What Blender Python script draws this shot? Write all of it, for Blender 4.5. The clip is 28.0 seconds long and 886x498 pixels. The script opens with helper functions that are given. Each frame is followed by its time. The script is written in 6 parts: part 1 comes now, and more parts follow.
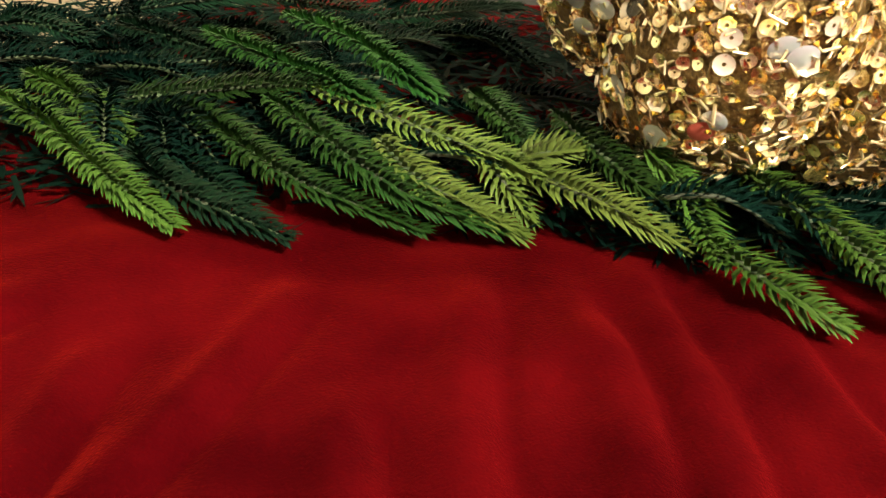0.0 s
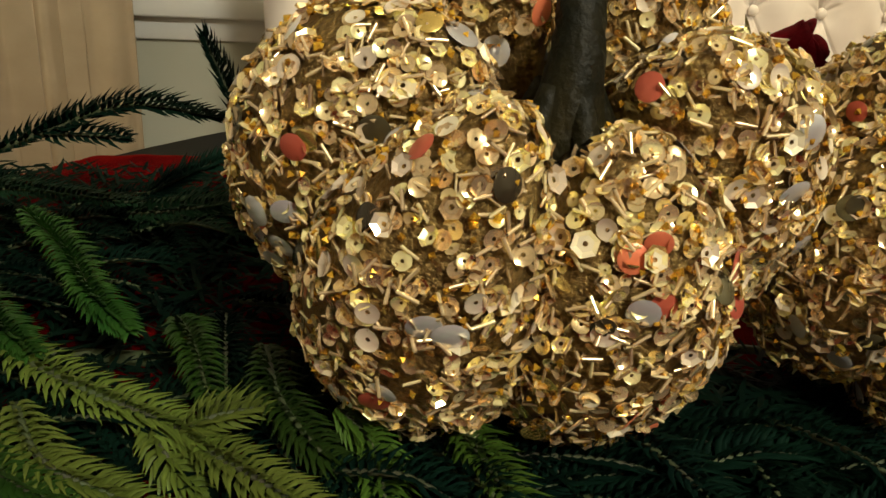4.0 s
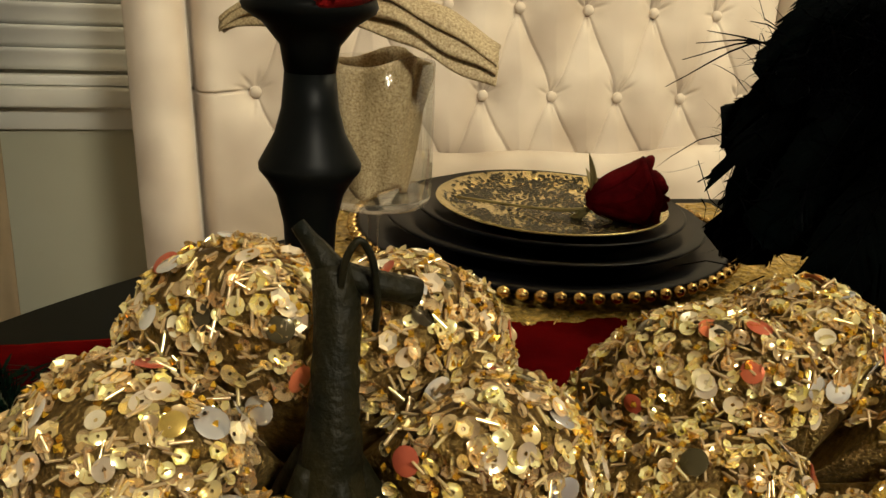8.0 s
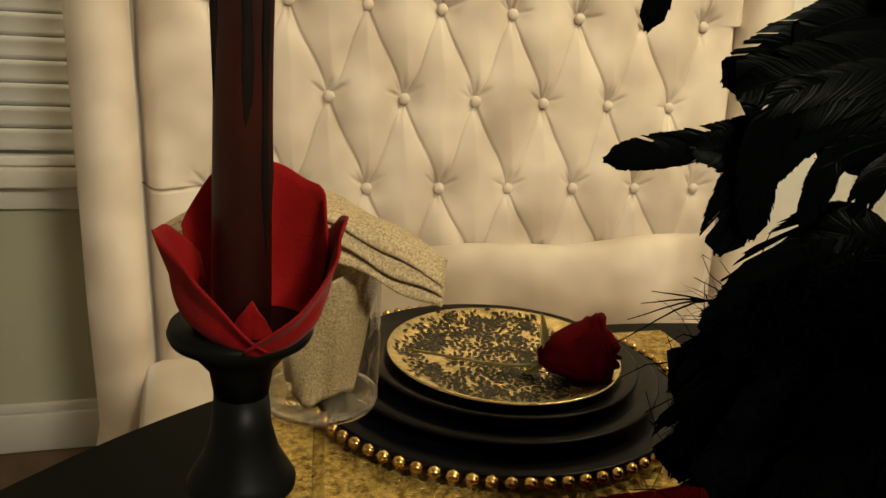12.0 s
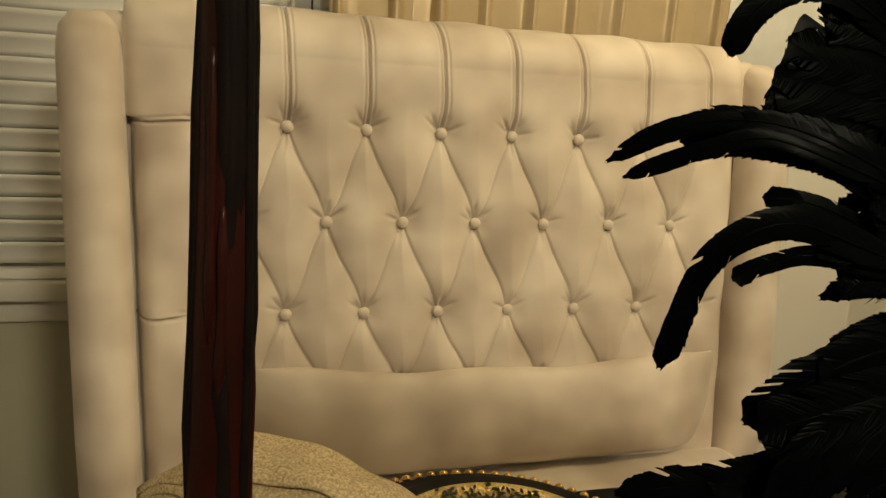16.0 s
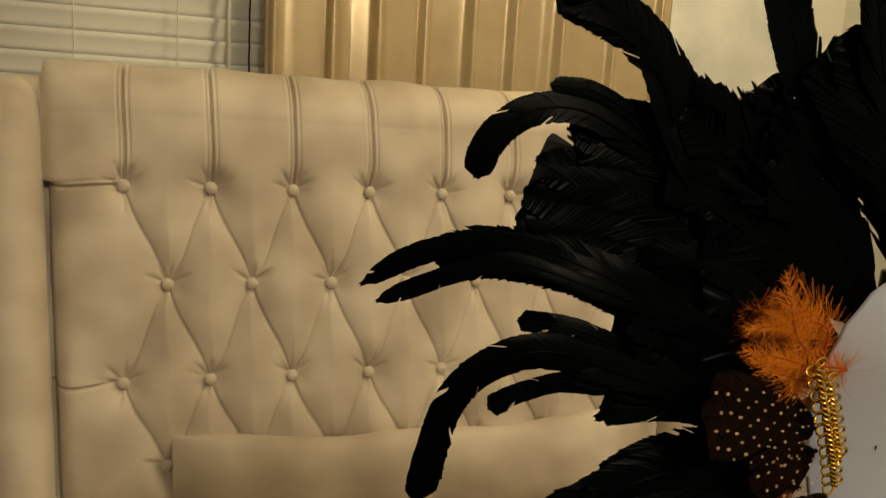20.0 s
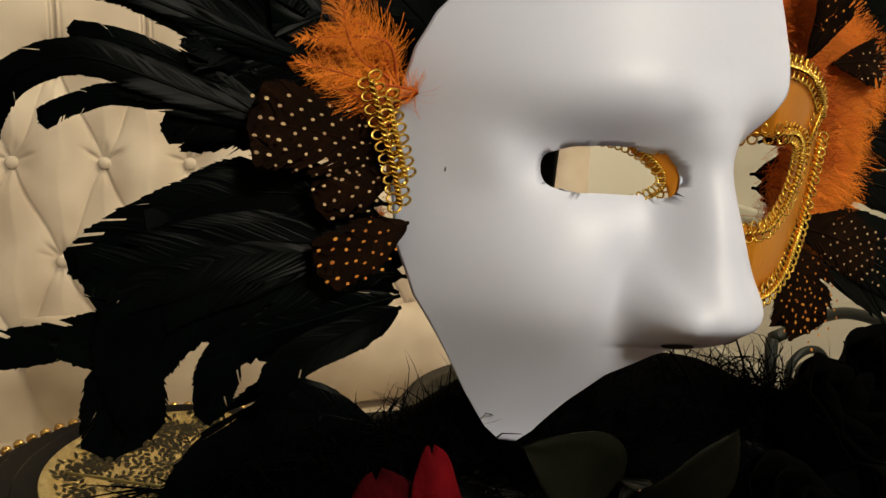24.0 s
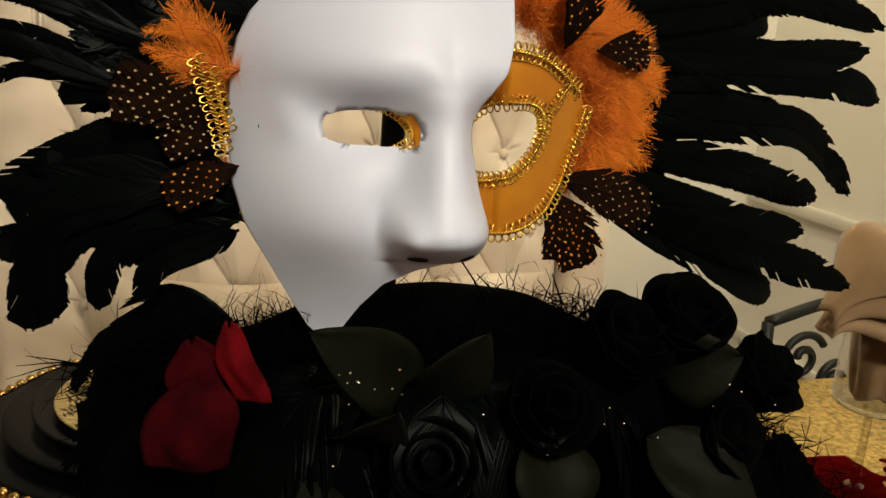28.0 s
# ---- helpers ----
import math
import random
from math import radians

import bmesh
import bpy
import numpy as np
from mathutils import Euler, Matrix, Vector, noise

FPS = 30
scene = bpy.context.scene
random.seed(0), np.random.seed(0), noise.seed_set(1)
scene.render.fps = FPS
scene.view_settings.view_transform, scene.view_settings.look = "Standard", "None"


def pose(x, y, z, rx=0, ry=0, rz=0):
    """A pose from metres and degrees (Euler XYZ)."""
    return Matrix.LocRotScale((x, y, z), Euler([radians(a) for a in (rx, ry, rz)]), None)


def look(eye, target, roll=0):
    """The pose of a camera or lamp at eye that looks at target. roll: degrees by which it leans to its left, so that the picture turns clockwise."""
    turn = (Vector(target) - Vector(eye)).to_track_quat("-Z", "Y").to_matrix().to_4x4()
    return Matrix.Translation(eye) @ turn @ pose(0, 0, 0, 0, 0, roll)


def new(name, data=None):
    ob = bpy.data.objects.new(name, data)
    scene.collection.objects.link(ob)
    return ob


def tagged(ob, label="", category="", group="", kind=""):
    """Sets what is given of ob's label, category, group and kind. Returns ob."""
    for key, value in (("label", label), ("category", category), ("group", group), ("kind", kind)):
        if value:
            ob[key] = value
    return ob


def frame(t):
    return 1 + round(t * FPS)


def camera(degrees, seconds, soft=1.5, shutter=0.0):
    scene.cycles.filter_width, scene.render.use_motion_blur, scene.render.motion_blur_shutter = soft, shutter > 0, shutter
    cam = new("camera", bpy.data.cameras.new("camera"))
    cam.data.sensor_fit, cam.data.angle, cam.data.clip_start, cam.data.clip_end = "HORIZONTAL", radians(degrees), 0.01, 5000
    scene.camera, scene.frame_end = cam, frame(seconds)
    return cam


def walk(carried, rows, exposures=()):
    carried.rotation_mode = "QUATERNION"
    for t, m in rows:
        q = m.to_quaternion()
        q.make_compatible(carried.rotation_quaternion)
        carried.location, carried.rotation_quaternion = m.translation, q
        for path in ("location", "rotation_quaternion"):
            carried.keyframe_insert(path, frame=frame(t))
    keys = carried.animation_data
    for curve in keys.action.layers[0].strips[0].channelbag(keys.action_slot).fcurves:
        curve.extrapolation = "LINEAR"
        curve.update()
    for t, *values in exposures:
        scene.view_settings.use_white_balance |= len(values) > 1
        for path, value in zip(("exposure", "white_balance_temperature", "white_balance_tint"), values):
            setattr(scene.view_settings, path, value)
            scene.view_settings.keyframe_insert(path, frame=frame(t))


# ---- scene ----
cam = camera(56.9, 28.0)
PATH = [
    (0, (0.02640, 0.06888, 0.88167), (0.08091, 0.50305, 0.63976), 4.16),
    (0.5, (0.04365, 0.07518, 0.88891), (0.08990, 0.50562, 0.63874), 3.31),
    (1, (0.05287, 0.07487, 0.88506), (0.10376, 0.51243, 0.64852), 3.64),
    (1.5, (0.06268, 0.07919, 0.88736), (0.11458, 0.52033, 0.65778), 3.54),
    (2, (0.07524, 0.08562, 0.88670), (0.12874, 0.53019, 0.66422), 3.68),
    (2.5, (0.08774, 0.09214, 0.89266), (0.14232, 0.54183, 0.68099), 3.70),
    (3, (0.09867, 0.10098, 0.90051), (0.15541, 0.55373, 0.69606), 3.52),
    (3.5, (0.10856, 0.10832, 0.90511), (0.16894, 0.56366, 0.70757), 3.43),
    (4, (0.12018, 0.11690, 0.91526), (0.18927, 0.57340, 0.72334), 3.45),
    (4.5, (0.12638, 0.12288, 0.92234), (0.20375, 0.58010, 0.73535), 3.34),
    (6.5, (0.14794, 0.13053, 0.96227), (0.25700, 0.58848, 0.79378), 2.88),
    (7, (0.15352, 0.13348, 0.97348), (0.26949, 0.59070, 0.80764), 2.88),
    (7.5, (0.15627, 0.13614, 0.98326), (0.27803, 0.59224, 0.81850), 3.14),
    (8, (0.15774, 0.14021, 0.99451), (0.28449, 0.59539, 0.83097), 3.29),
    (8.5, (0.15807, 0.14355, 1.00668), (0.28806, 0.59860, 0.84534), 3.48),
    (9, (0.15478, 0.14060, 1.02159), (0.28916, 0.59558, 0.86368), 3.79),
    (9.5, (0.15419, 0.14328, 1.03493), (0.29111, 0.59772, 0.87765), 3.85),
    (10, (0.15910, 0.15274, 1.04773), (0.29808, 0.60709, 0.89200), 3.99),
    (10.5, (0.16534, 0.16211, 1.05753), (0.30629, 0.61647, 0.90360), 4.05),
    (11, (0.17011, 0.16952, 1.07097), (0.31407, 0.62409, 0.92047), 4.01),
    (11.5, (0.17309, 0.17450, 1.08168), (0.31986, 0.62893, 0.93353), 4.02),
    (12, (0.17190, 0.18112, 1.09594), (0.32200, 0.63599, 0.95254), 4.07),
    (12.5, (0.17231, 0.18478, 1.10904), (0.32472, 0.64083, 0.97199), 3.95),
    (13, (0.16976, 0.18709, 1.12464), (0.32390, 0.64430, 0.99348), 3.96),
    (13.5, (0.17277, 0.19780, 1.13302), (0.32739, 0.65601, 1.00601), 3.87),
    (15.5, (0.18000, 0.23100, 1.18177), (0.33097, 0.69394, 1.06820), 3.93),
    (16, (0.18120, 0.23200, 1.19334), (0.33222, 0.69668, 1.08722), 3.99),
    (16.5, (0.18250, 0.23500, 1.20382), (0.33239, 0.70158, 1.10462), 3.89),
    (17, (0.18420, 0.23750, 1.21442), (0.33336, 0.70569, 1.12198), 3.82),
    (17.5, (0.18900, 0.23850, 1.22139), (0.33833, 0.70778, 1.13493), 3.76),
    (18, (0.19700, 0.23850, 1.23377), (0.34663, 0.70831, 1.15076), 3.69),
    (18.5, (0.20900, 0.23600, 1.23553), (0.35915, 0.70593, 1.15417), 3.59),
    (19, (0.22650, 0.23350, 1.23621), (0.37839, 0.70327, 1.15721), 3.50),
    (19.5, (0.24450, 0.23000, 1.23513), (0.39967, 0.69851, 1.15498), 3.41),
    (20, (0.26385, 0.22455, 1.22637), (0.42794, 0.68991, 1.14566), 3.39),
    (20.5, (0.28321, 0.23728, 1.21584), (0.45815, 0.69812, 1.13202), 3.47),
    (21, (0.30169, 0.23061, 1.20934), (0.48737, 0.68604, 1.11933), 3.46),
    (21.5, (0.31511, 0.22309, 1.20025), (0.50808, 0.67387, 1.10247), 3.56),
    (22, (0.33103, 0.21165, 1.19122), (0.52923, 0.65800, 1.08404), 3.51),
    (22.5, (0.34575, 0.20052, 1.18359), (0.54832, 0.64306, 1.06903), 3.74),
    (24.5, (0.40225, 0.15067, 1.16063), (0.59563, 0.59424, 1.03475), 4.60),
    (25, (0.41429, 0.13799, 1.16164), (0.60329, 0.58222, 1.03149), 4.99),
    (25.5, (0.42608, 0.12412, 1.16421), (0.60688, 0.57078, 1.03076), 4.90),
    (26, (0.44074, 0.10398, 1.16294), (0.61168, 0.55543, 1.03266), 4.82),
    (26.5, (0.45045, 0.08634, 1.16313), (0.61406, 0.54158, 1.03666), 4.69),
    (27, (0.46032, 0.06198, 1.16873), (0.61660, 0.51904, 1.03962), 4.60),
    (28, (0.48080, 0.01500, 1.17132), (0.62248, 0.47648, 1.04109), 4.20),
]
EXPOSURES = [(0.0, 2.2, 5600, 10), (1.0, 1.9, 5700, 10), (2.0, 1.35, 5800, 10), (3.0, 0.85, 5800, 10), (4.0, 0.4, 6000, 10), (7.0, 0.05, 6400, 10), (9.0, 0.1, 6300, 10), (11.0, 0.0, 6450, 10),
             (13.0, -0.2, 6900, 10), (16.0, -0.5, 7100, 10), (18.0, -0.57, 6600, 10), (19.0, -0.72, 7100, 10), (20.0, -0.8, 7400, 10), (22.0, -0.42, 6150, 11), (24.5, -0.2, 6350, 13), (28.0, -0.1, 6350, 13)]
walk(cam, [(t, look(eye, target, roll)) for t, eye, target, roll in PATH], EXPOSURES)

# ---- world and lamps: a warm evening room, lit by unseen ceiling lamps, one behind the camera ----
world = bpy.data.worlds.new("evening")
scene.world = world
world.use_nodes = True
world.node_tree.nodes["Background"].inputs[0].default_value = (0.02, 0.025, 0.04, 1)
world.node_tree.nodes["Background"].inputs[1].default_value = 0.3


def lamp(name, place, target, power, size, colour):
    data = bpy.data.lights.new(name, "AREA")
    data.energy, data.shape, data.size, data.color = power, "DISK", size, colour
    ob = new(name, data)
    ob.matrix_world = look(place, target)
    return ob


# Neither lamp is in view; the far one is added to brighten the window wall.
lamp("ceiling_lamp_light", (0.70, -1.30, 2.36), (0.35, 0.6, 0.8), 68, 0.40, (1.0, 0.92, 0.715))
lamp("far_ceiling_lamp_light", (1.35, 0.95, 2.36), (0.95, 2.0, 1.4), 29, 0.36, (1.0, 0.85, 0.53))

# ---- materials ----


def material(name, colour, rough=0.6, metal=0.0, colour2=None, scale=40.0, bump=0.0, bump_scale=200.0, vary=0.0, sheen=0.0, island=0.0,
             transmission=0.0, ior=1.45, emission=0.0, spec=0.5, detail=6.0, coat=0.0, sss=0.0):
    m = bpy.data.materials.new(name)
    m.use_nodes = True
    nt, n = m.node_tree, m.node_tree.nodes
    b = n["Principled BSDF"]
    b.inputs["Roughness"].default_value, b.inputs["Metallic"].default_value = rough, metal
    b.inputs["Specular IOR Level"].default_value, b.inputs["IOR"].default_value = spec, ior
    b.inputs["Transmission Weight"].default_value = transmission
    b.inputs["Sheen Weight"].default_value = sheen
    b.inputs["Sheen Roughness"].default_value = 0.35
    b.inputs["Coat Weight"].default_value = coat
    coord = n.new("ShaderNodeTexCoord")
    out = None
    if colour2:
        tex = n.new("ShaderNodeTexNoise")
        tex.inputs["Scale"].default_value, tex.inputs["Detail"].default_value = scale, detail
        nt.links.new(coord.outputs["Object"], tex.inputs["Vector"])
        ramp = n.new("ShaderNodeValToRGB")
        ramp.color_ramp.elements[0].position, ramp.color_ramp.elements[1].position = 0.32, 0.68
        ramp.color_ramp.elements[0].color, ramp.color_ramp.elements[1].color = (*colour, 1), (*colour2, 1)
        nt.links.new(tex.outputs["Fac"], ramp.inputs["Fac"])
        out = ramp.outputs["Color"]
    if vary or island:
        hsv = n.new("ShaderNodeHueSaturation")
        if out:
            nt.links.new(out, hsv.inputs["Color"])
        else:
            hsv.inputs["Color"].default_value = (*colour, 1)
        src = n.new("ShaderNodeObjectInfo").outputs["Random"] if vary else n.new("ShaderNodeNewGeometry").outputs["Random Per Island"]
        amount = vary or island
        rng = n.new("ShaderNodeMapRange")
        rng.inputs["To Min"].default_value, rng.inputs["To Max"].default_value = 1 - amount, 1 + amount
        nt.links.new(src, rng.inputs["Value"])
        nt.links.new(rng.outputs["Result"], hsv.inputs["Value"])
        rng2 = n.new("ShaderNodeMapRange")
        rng2.inputs["To Min"].default_value, rng2.inputs["To Max"].default_value = 0.5 - 0.03 * amount, 0.5 + 0.03 * amount
        nt.links.new(src, rng2.inputs["Value"])
        nt.links.new(rng2.outputs["Result"], hsv.inputs["Hue"])
        out = hsv.outputs["Color"]
    if out:
        nt.links.new(out, b.inputs["Base Color"])
    else:
        b.inputs["Base Color"].default_value = (*colour, 1)
    if bump:
        tex = n.new("ShaderNodeTexNoise")
        tex.inputs["Scale"].default_value, tex.inputs["Detail"].default_value = bump_scale, 5.0
        nt.links.new(coord.outputs["Object"], tex.inputs["Vector"])
        bm_ = n.new("ShaderNodeBump")
        bm_.inputs["Strength"].default_value, bm_.inputs["Distance"].default_value = bump, 0.002
        nt.links.new(tex.outputs["Fac"], bm_.inputs["Height"])
        nt.links.new(bm_.outputs["Normal"], b.inputs["Normal"])
    if emission:
        b.inputs["Emission Color"].default_value, b.inputs["Emission Strength"].default_value = (*colour, 1), emission
    if sss:
        b.inputs["Subsurface Weight"].default_value = sss
        b.inputs["Subsurface Radius"].default_value = (0.004, 0.002, 0.001)
    return m


def thin_glass(name):
    """Clear glass: it lets light straight through and mirrors more towards its rim."""
    m = bpy.data.materials.new(name)
    m.use_nodes = True
    nt, n = m.node_tree, m.node_tree.nodes
    n.remove(n["Principled BSDF"])
    clear, gloss, mix, edge_ = n.new("ShaderNodeBsdfTransparent"), n.new("ShaderNodeBsdfGlossy"), n.new("ShaderNodeMixShader"), n.new("ShaderNodeLayerWeight")
    clear.inputs["Color"].default_value = (0.93, 0.93, 0.91, 1)
    gloss.inputs["Roughness"].default_value = 0.03
    edge_.inputs["Blend"].default_value = 0.22
    nt.links.new(edge_.outputs["Facing"], mix.inputs[0])
    nt.links.new(clear.outputs[0], mix.inputs[1])
    nt.links.new(gloss.outputs[0], mix.inputs[2])
    nt.links.new(mix.outputs[0], n["Material Output"].inputs["Surface"])
    return m


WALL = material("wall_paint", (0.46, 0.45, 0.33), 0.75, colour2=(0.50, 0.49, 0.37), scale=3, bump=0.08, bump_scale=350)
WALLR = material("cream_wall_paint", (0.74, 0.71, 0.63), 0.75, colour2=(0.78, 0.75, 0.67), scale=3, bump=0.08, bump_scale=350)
TRIM = material("trim_paint", (0.74, 0.72, 0.64), 0.45, colour2=(0.69, 0.67, 0.59), scale=8)
CEIL = material("ceiling_paint", (0.8, 0.78, 0.74), 0.9, colour2=(0.76, 0.74, 0.70), scale=4, bump=0.15, bump_scale=90)
FLOOR = material("floor_boards_wood", (0.10, 0.055, 0.03), 0.4, colour2=(0.17, 0.10, 0.055), scale=9, bump=0.1, bump_scale=60)
BLIND = material("blind_slat_vinyl", (0.84, 0.83, 0.77), 0.45, colour2=(0.80, 0.79, 0.73), scale=12, vary=0.03)
GLASSPANE = material("night_window_glass", (0.02, 0.025, 0.03), 0.05, spec=0.6)
CURTAIN = material("satin_curtain", (0.54, 0.42, 0.26), 0.27, metal=0.45, colour2=(0.62, 0.49, 0.31), scale=14, bump=0.04, bump_scale=500, sheen=0.2)
# The pale mottle paints soft highlights on the pile into the base colour.
UPHOL = material("linen_velvet_highlight_mottle", (0.50, 0.41, 0.32), 0.56, colour2=(0.73, 0.635, 0.52), scale=9, bump=0.18, bump_scale=1400, sheen=0.4, detail=1.5)
TABLE = material("black_lacquered_table", (0.0022, 0.0030, 0.0020), 0.6, colour2=(0.004, 0.005, 0.0035), scale=7, bump=0.05, bump_scale=160, spec=0.06)
VELVET = material("crimson_velvet", (0.026, 0.0001, 0.0005), 0.95, colour2=(0.058, 0.0006, 0.0010), scale=26, bump=0.35, bump_scale=1200, spec=0.01, sheen=0.35)
VELVET.node_tree.nodes["Principled BSDF"].inputs["Sheen Tint"].default_value = (0.42, 0.012, 0.004, 1)
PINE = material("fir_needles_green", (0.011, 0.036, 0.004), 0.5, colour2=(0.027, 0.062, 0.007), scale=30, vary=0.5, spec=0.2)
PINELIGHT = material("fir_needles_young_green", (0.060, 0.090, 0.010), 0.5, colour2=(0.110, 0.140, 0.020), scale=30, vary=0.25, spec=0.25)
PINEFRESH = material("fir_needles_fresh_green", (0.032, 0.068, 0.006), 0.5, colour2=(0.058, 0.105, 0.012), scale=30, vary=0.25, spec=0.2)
# The next two greens are darkened to hold the shade deep in the garland.
PINEDIM = material("fir_needles_dim_shade", (0.0035, 0.012, 0.005), 0.55, colour2=(0.007, 0.020, 0.007), scale=30, vary=0.4, spec=0.1)
PINESHADE = material("fir_needles_in_shade", (0.0016, 0.0065, 0.0042), 0.65, colour2=(0.0032, 0.012, 0.006), scale=35, vary=0.4, spec=0.04)
TWIG = material("fir_twig", (0.05, 0.07, 0.02), 0.7, colour2=(0.035, 0.03, 0.015), scale=60)
SEQUIN = material("champagne_sequin", (1.0, 0.76, 0.385), 0.17, metal=0.76, island=0.45)
SEQUINP = material("champagne_sequin_single", (1.0, 0.84, 0.60), 0.2, metal=0.6, vary=0.3)
CORAL = material("coral_paillette", (0.55, 0.13, 0.06), 0.3, metal=0.25, vary=0.3)
SMOKE = material("smoky_paillette", (0.10, 0.08, 0.04), 0.2, metal=0.6, vary=0.5)
LEMON = material("yellow_gold_paillette", (0.85, 0.60, 0.16), 0.18, metal=0.8, vary=0.2)
PAILLETTE = material("pearl_paillette", (0.84, 0.80, 0.74), 0.16, metal=0.6, vary=0.3)
BUGLE = material("gold_bugle_bead", (0.95, 0.72, 0.40), 0.16, metal=0.7, island=0.3)
AMBER = material("amber_bead", (0.75, 0.42, 0.04), 0.1, metal=0.75, island=0.3)
GLITTER = material("gold_glitter_ground", (0.12, 0.07, 0.018), 0.35, metal=0.8, colour2=(0.36, 0.24, 0.08), scale=500, bump=0.9, bump_scale=900)
STEM = material("bronze_stem", (0.003, 0.004, 0.002), 0.5, metal=0.1, colour2=(0.020, 0.016, 0.006), scale=70, bump=0.8, bump_scale=220, spec=0.15)
MATTBLACK = material("satin_black_wood", (0.002, 0.0025, 0.0025), 0.42, colour2=(0.004, 0.0045, 0.004), scale=25, bump=0.03, bump_scale=300, spec=0.10)
CERAMIC = material("black_stoneware", (0.0015, 0.0015, 0.0025), 0.35, colour2=(0.003, 0.003, 0.004), scale=40, bump=0.02, bump_scale=300, spec=0.10)
WAX = material("oxblood_wax", (0.030, 0.0042, 0.0025), 0.36, colour2=(0.013, 0.003, 0.002), scale=30, bump=0.1, bump_scale=120, spec=0.3)
WAXDARK = material("charred_wax", (0.006, 0.004, 0.004), 0.5, colour2=(0.010, 0.006, 0.005), scale=50, spec=0.1)
WICK_AND_HOLE = material("burnt_wick_and_hole_shade", (0.01, 0.01, 0.01), 0.9)
FLAME = material("candle_flame", (1.0, 0.72, 0.55), 0.5, emission=9.0)
FLAMEBLUE = material("candle_flame_base", (0.25, 0.35, 1.0), 0.5, emission=3.0)
PETAL = material("red_fabric_petal", (0.24, 0.006, 0.005), 0.85, colour2=(0.17, 0.003, 0.004), scale=60, bump=0.25, bump_scale=700, sheen=0.05, spec=0.12)
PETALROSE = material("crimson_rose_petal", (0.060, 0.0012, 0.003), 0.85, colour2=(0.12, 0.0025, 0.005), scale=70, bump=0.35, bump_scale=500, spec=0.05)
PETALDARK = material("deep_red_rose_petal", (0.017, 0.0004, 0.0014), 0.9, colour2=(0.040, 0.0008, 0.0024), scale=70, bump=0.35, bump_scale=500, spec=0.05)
ROSEBLACK = material("black_fabric_petal", (0.0010, 0.0010, 0.0012), 0.9, colour2=(0.0018, 0.0018, 0.0018), scale=60, bump=0.2, bump_scale=700, spec=0.02)
LEAFBLACK = material("olive_black_leaf", (0.0035, 0.004, 0.002), 0.55, colour2=(0.006, 0.006, 0.0035), scale=40, bump=0.2, bump_scale=260, spec=0.06)
LEAFGOLD = material("dry_gold_leaf", (0.30, 0.24, 0.09), 0.5, colour2=(0.20, 0.17, 0.06), scale=60, bump=0.2, bump_scale=400)
GOLDPLATE = material("gold_lustre_glaze", (0.44, 0.34, 0.13), 0.26, metal=0.72, colour2=(0.70, 0.57, 0.29), scale=160, bump=0.2, bump_scale=300)
DARKLEAF = material("dark_leaf_relief", (0.010, 0.009, 0.005), 0.45, colour2=(0.03, 0.025, 0.012), scale=80, spec=0.2)
GOLDBEAD = material("antique_gold_bead", (0.62, 0.40, 0.14), 0.24, metal=1.0, vary=0.2)
MAT = material("gold_beaded_placemat", (0.24, 0.150, 0.030), 0.33, metal=0.7, colour2=(0.78, 0.56, 0.17), scale=170, bump=0.9, bump_scale=600)
NAPKIN = material("gold_speckled_napkin", (0.27, 0.185, 0.085), 0.6, colour2=(0.56, 0.44, 0.25), scale=700, bump=0.3, bump_scale=900, detail=2)
SATIN = material("copper_satin_napkin", (0.27, 0.17, 0.09), 0.3, metal=0.3, colour2=(0.36, 0.235, 0.13), scale=20, sheen=0.3)
GLASS = thin_glass("clear_glass")
MASKWHITE = material("white_mask_plastic", (0.61, 0.645, 0.79), 0.42, colour2=(0.64, 0.675, 0.815), scale=9, bump=0.03, bump_scale=120)
MASKGOLD = material("amber_satin_mask", (0.56, 0.19, 0.008), 0.30, metal=0.45, colour2=(0.68, 0.27, 0.015), scale=25, bump=0.1, bump_scale=500)
BRAID = material("gold_braid", (0.85, 0.56, 0.10), 0.22, metal=1.0, island=0.2)
FEATHER = material("black_coque_feather", (0.0003, 0.0007, 0.0006), 0.36, colour2=(0.0008, 0.0017, 0.0015), scale=60, vary=0.4, spec=0.035)
MARABOU = material("orange_marabou", (0.50, 0.090, 0.001), 0.75, colour2=(0.62, 0.145, 0.003), scale=60, island=0.35)
BOA = material("black_marabou", (0.0008, 0.0008, 0.001), 0.9, island=0.3, spec=0.02)
GUINEA = material("guinea_feather_brown", (0.004, 0.0018, 0.001), 0.8, colour2=(0.011, 0.0042, 0.0016), scale=80, spec=0.04)
SPOT = material("guinea_spot_cream", (0.42, 0.28, 0.15), 0.7, island=0.3, spec=0.1)
SPOTORANGE = material("guinea_spot_orange", (0.50, 0.19, 0.03), 0.7, island=0.3, spec=0.1)
IRON = material("black_wrought_iron", (0.012, 0.014, 0.012), 0.45, metal=0.4, bump=0.2, bump_scale=150)
GLINT = material("glitter_fleck", (0.95, 0.85, 0.6), 0.08, metal=1.0)
CANVAS = material("pale_wall_canvas", (0.84, 0.83, 0.78), 0.7, colour2=(0.62, 0.63, 0.60), scale=7, bump=0.1, bump_scale=500)
SHADE = material("lamp_diffuser", (1.0, 0.85, 0.66), 0.5, emission=2.5)

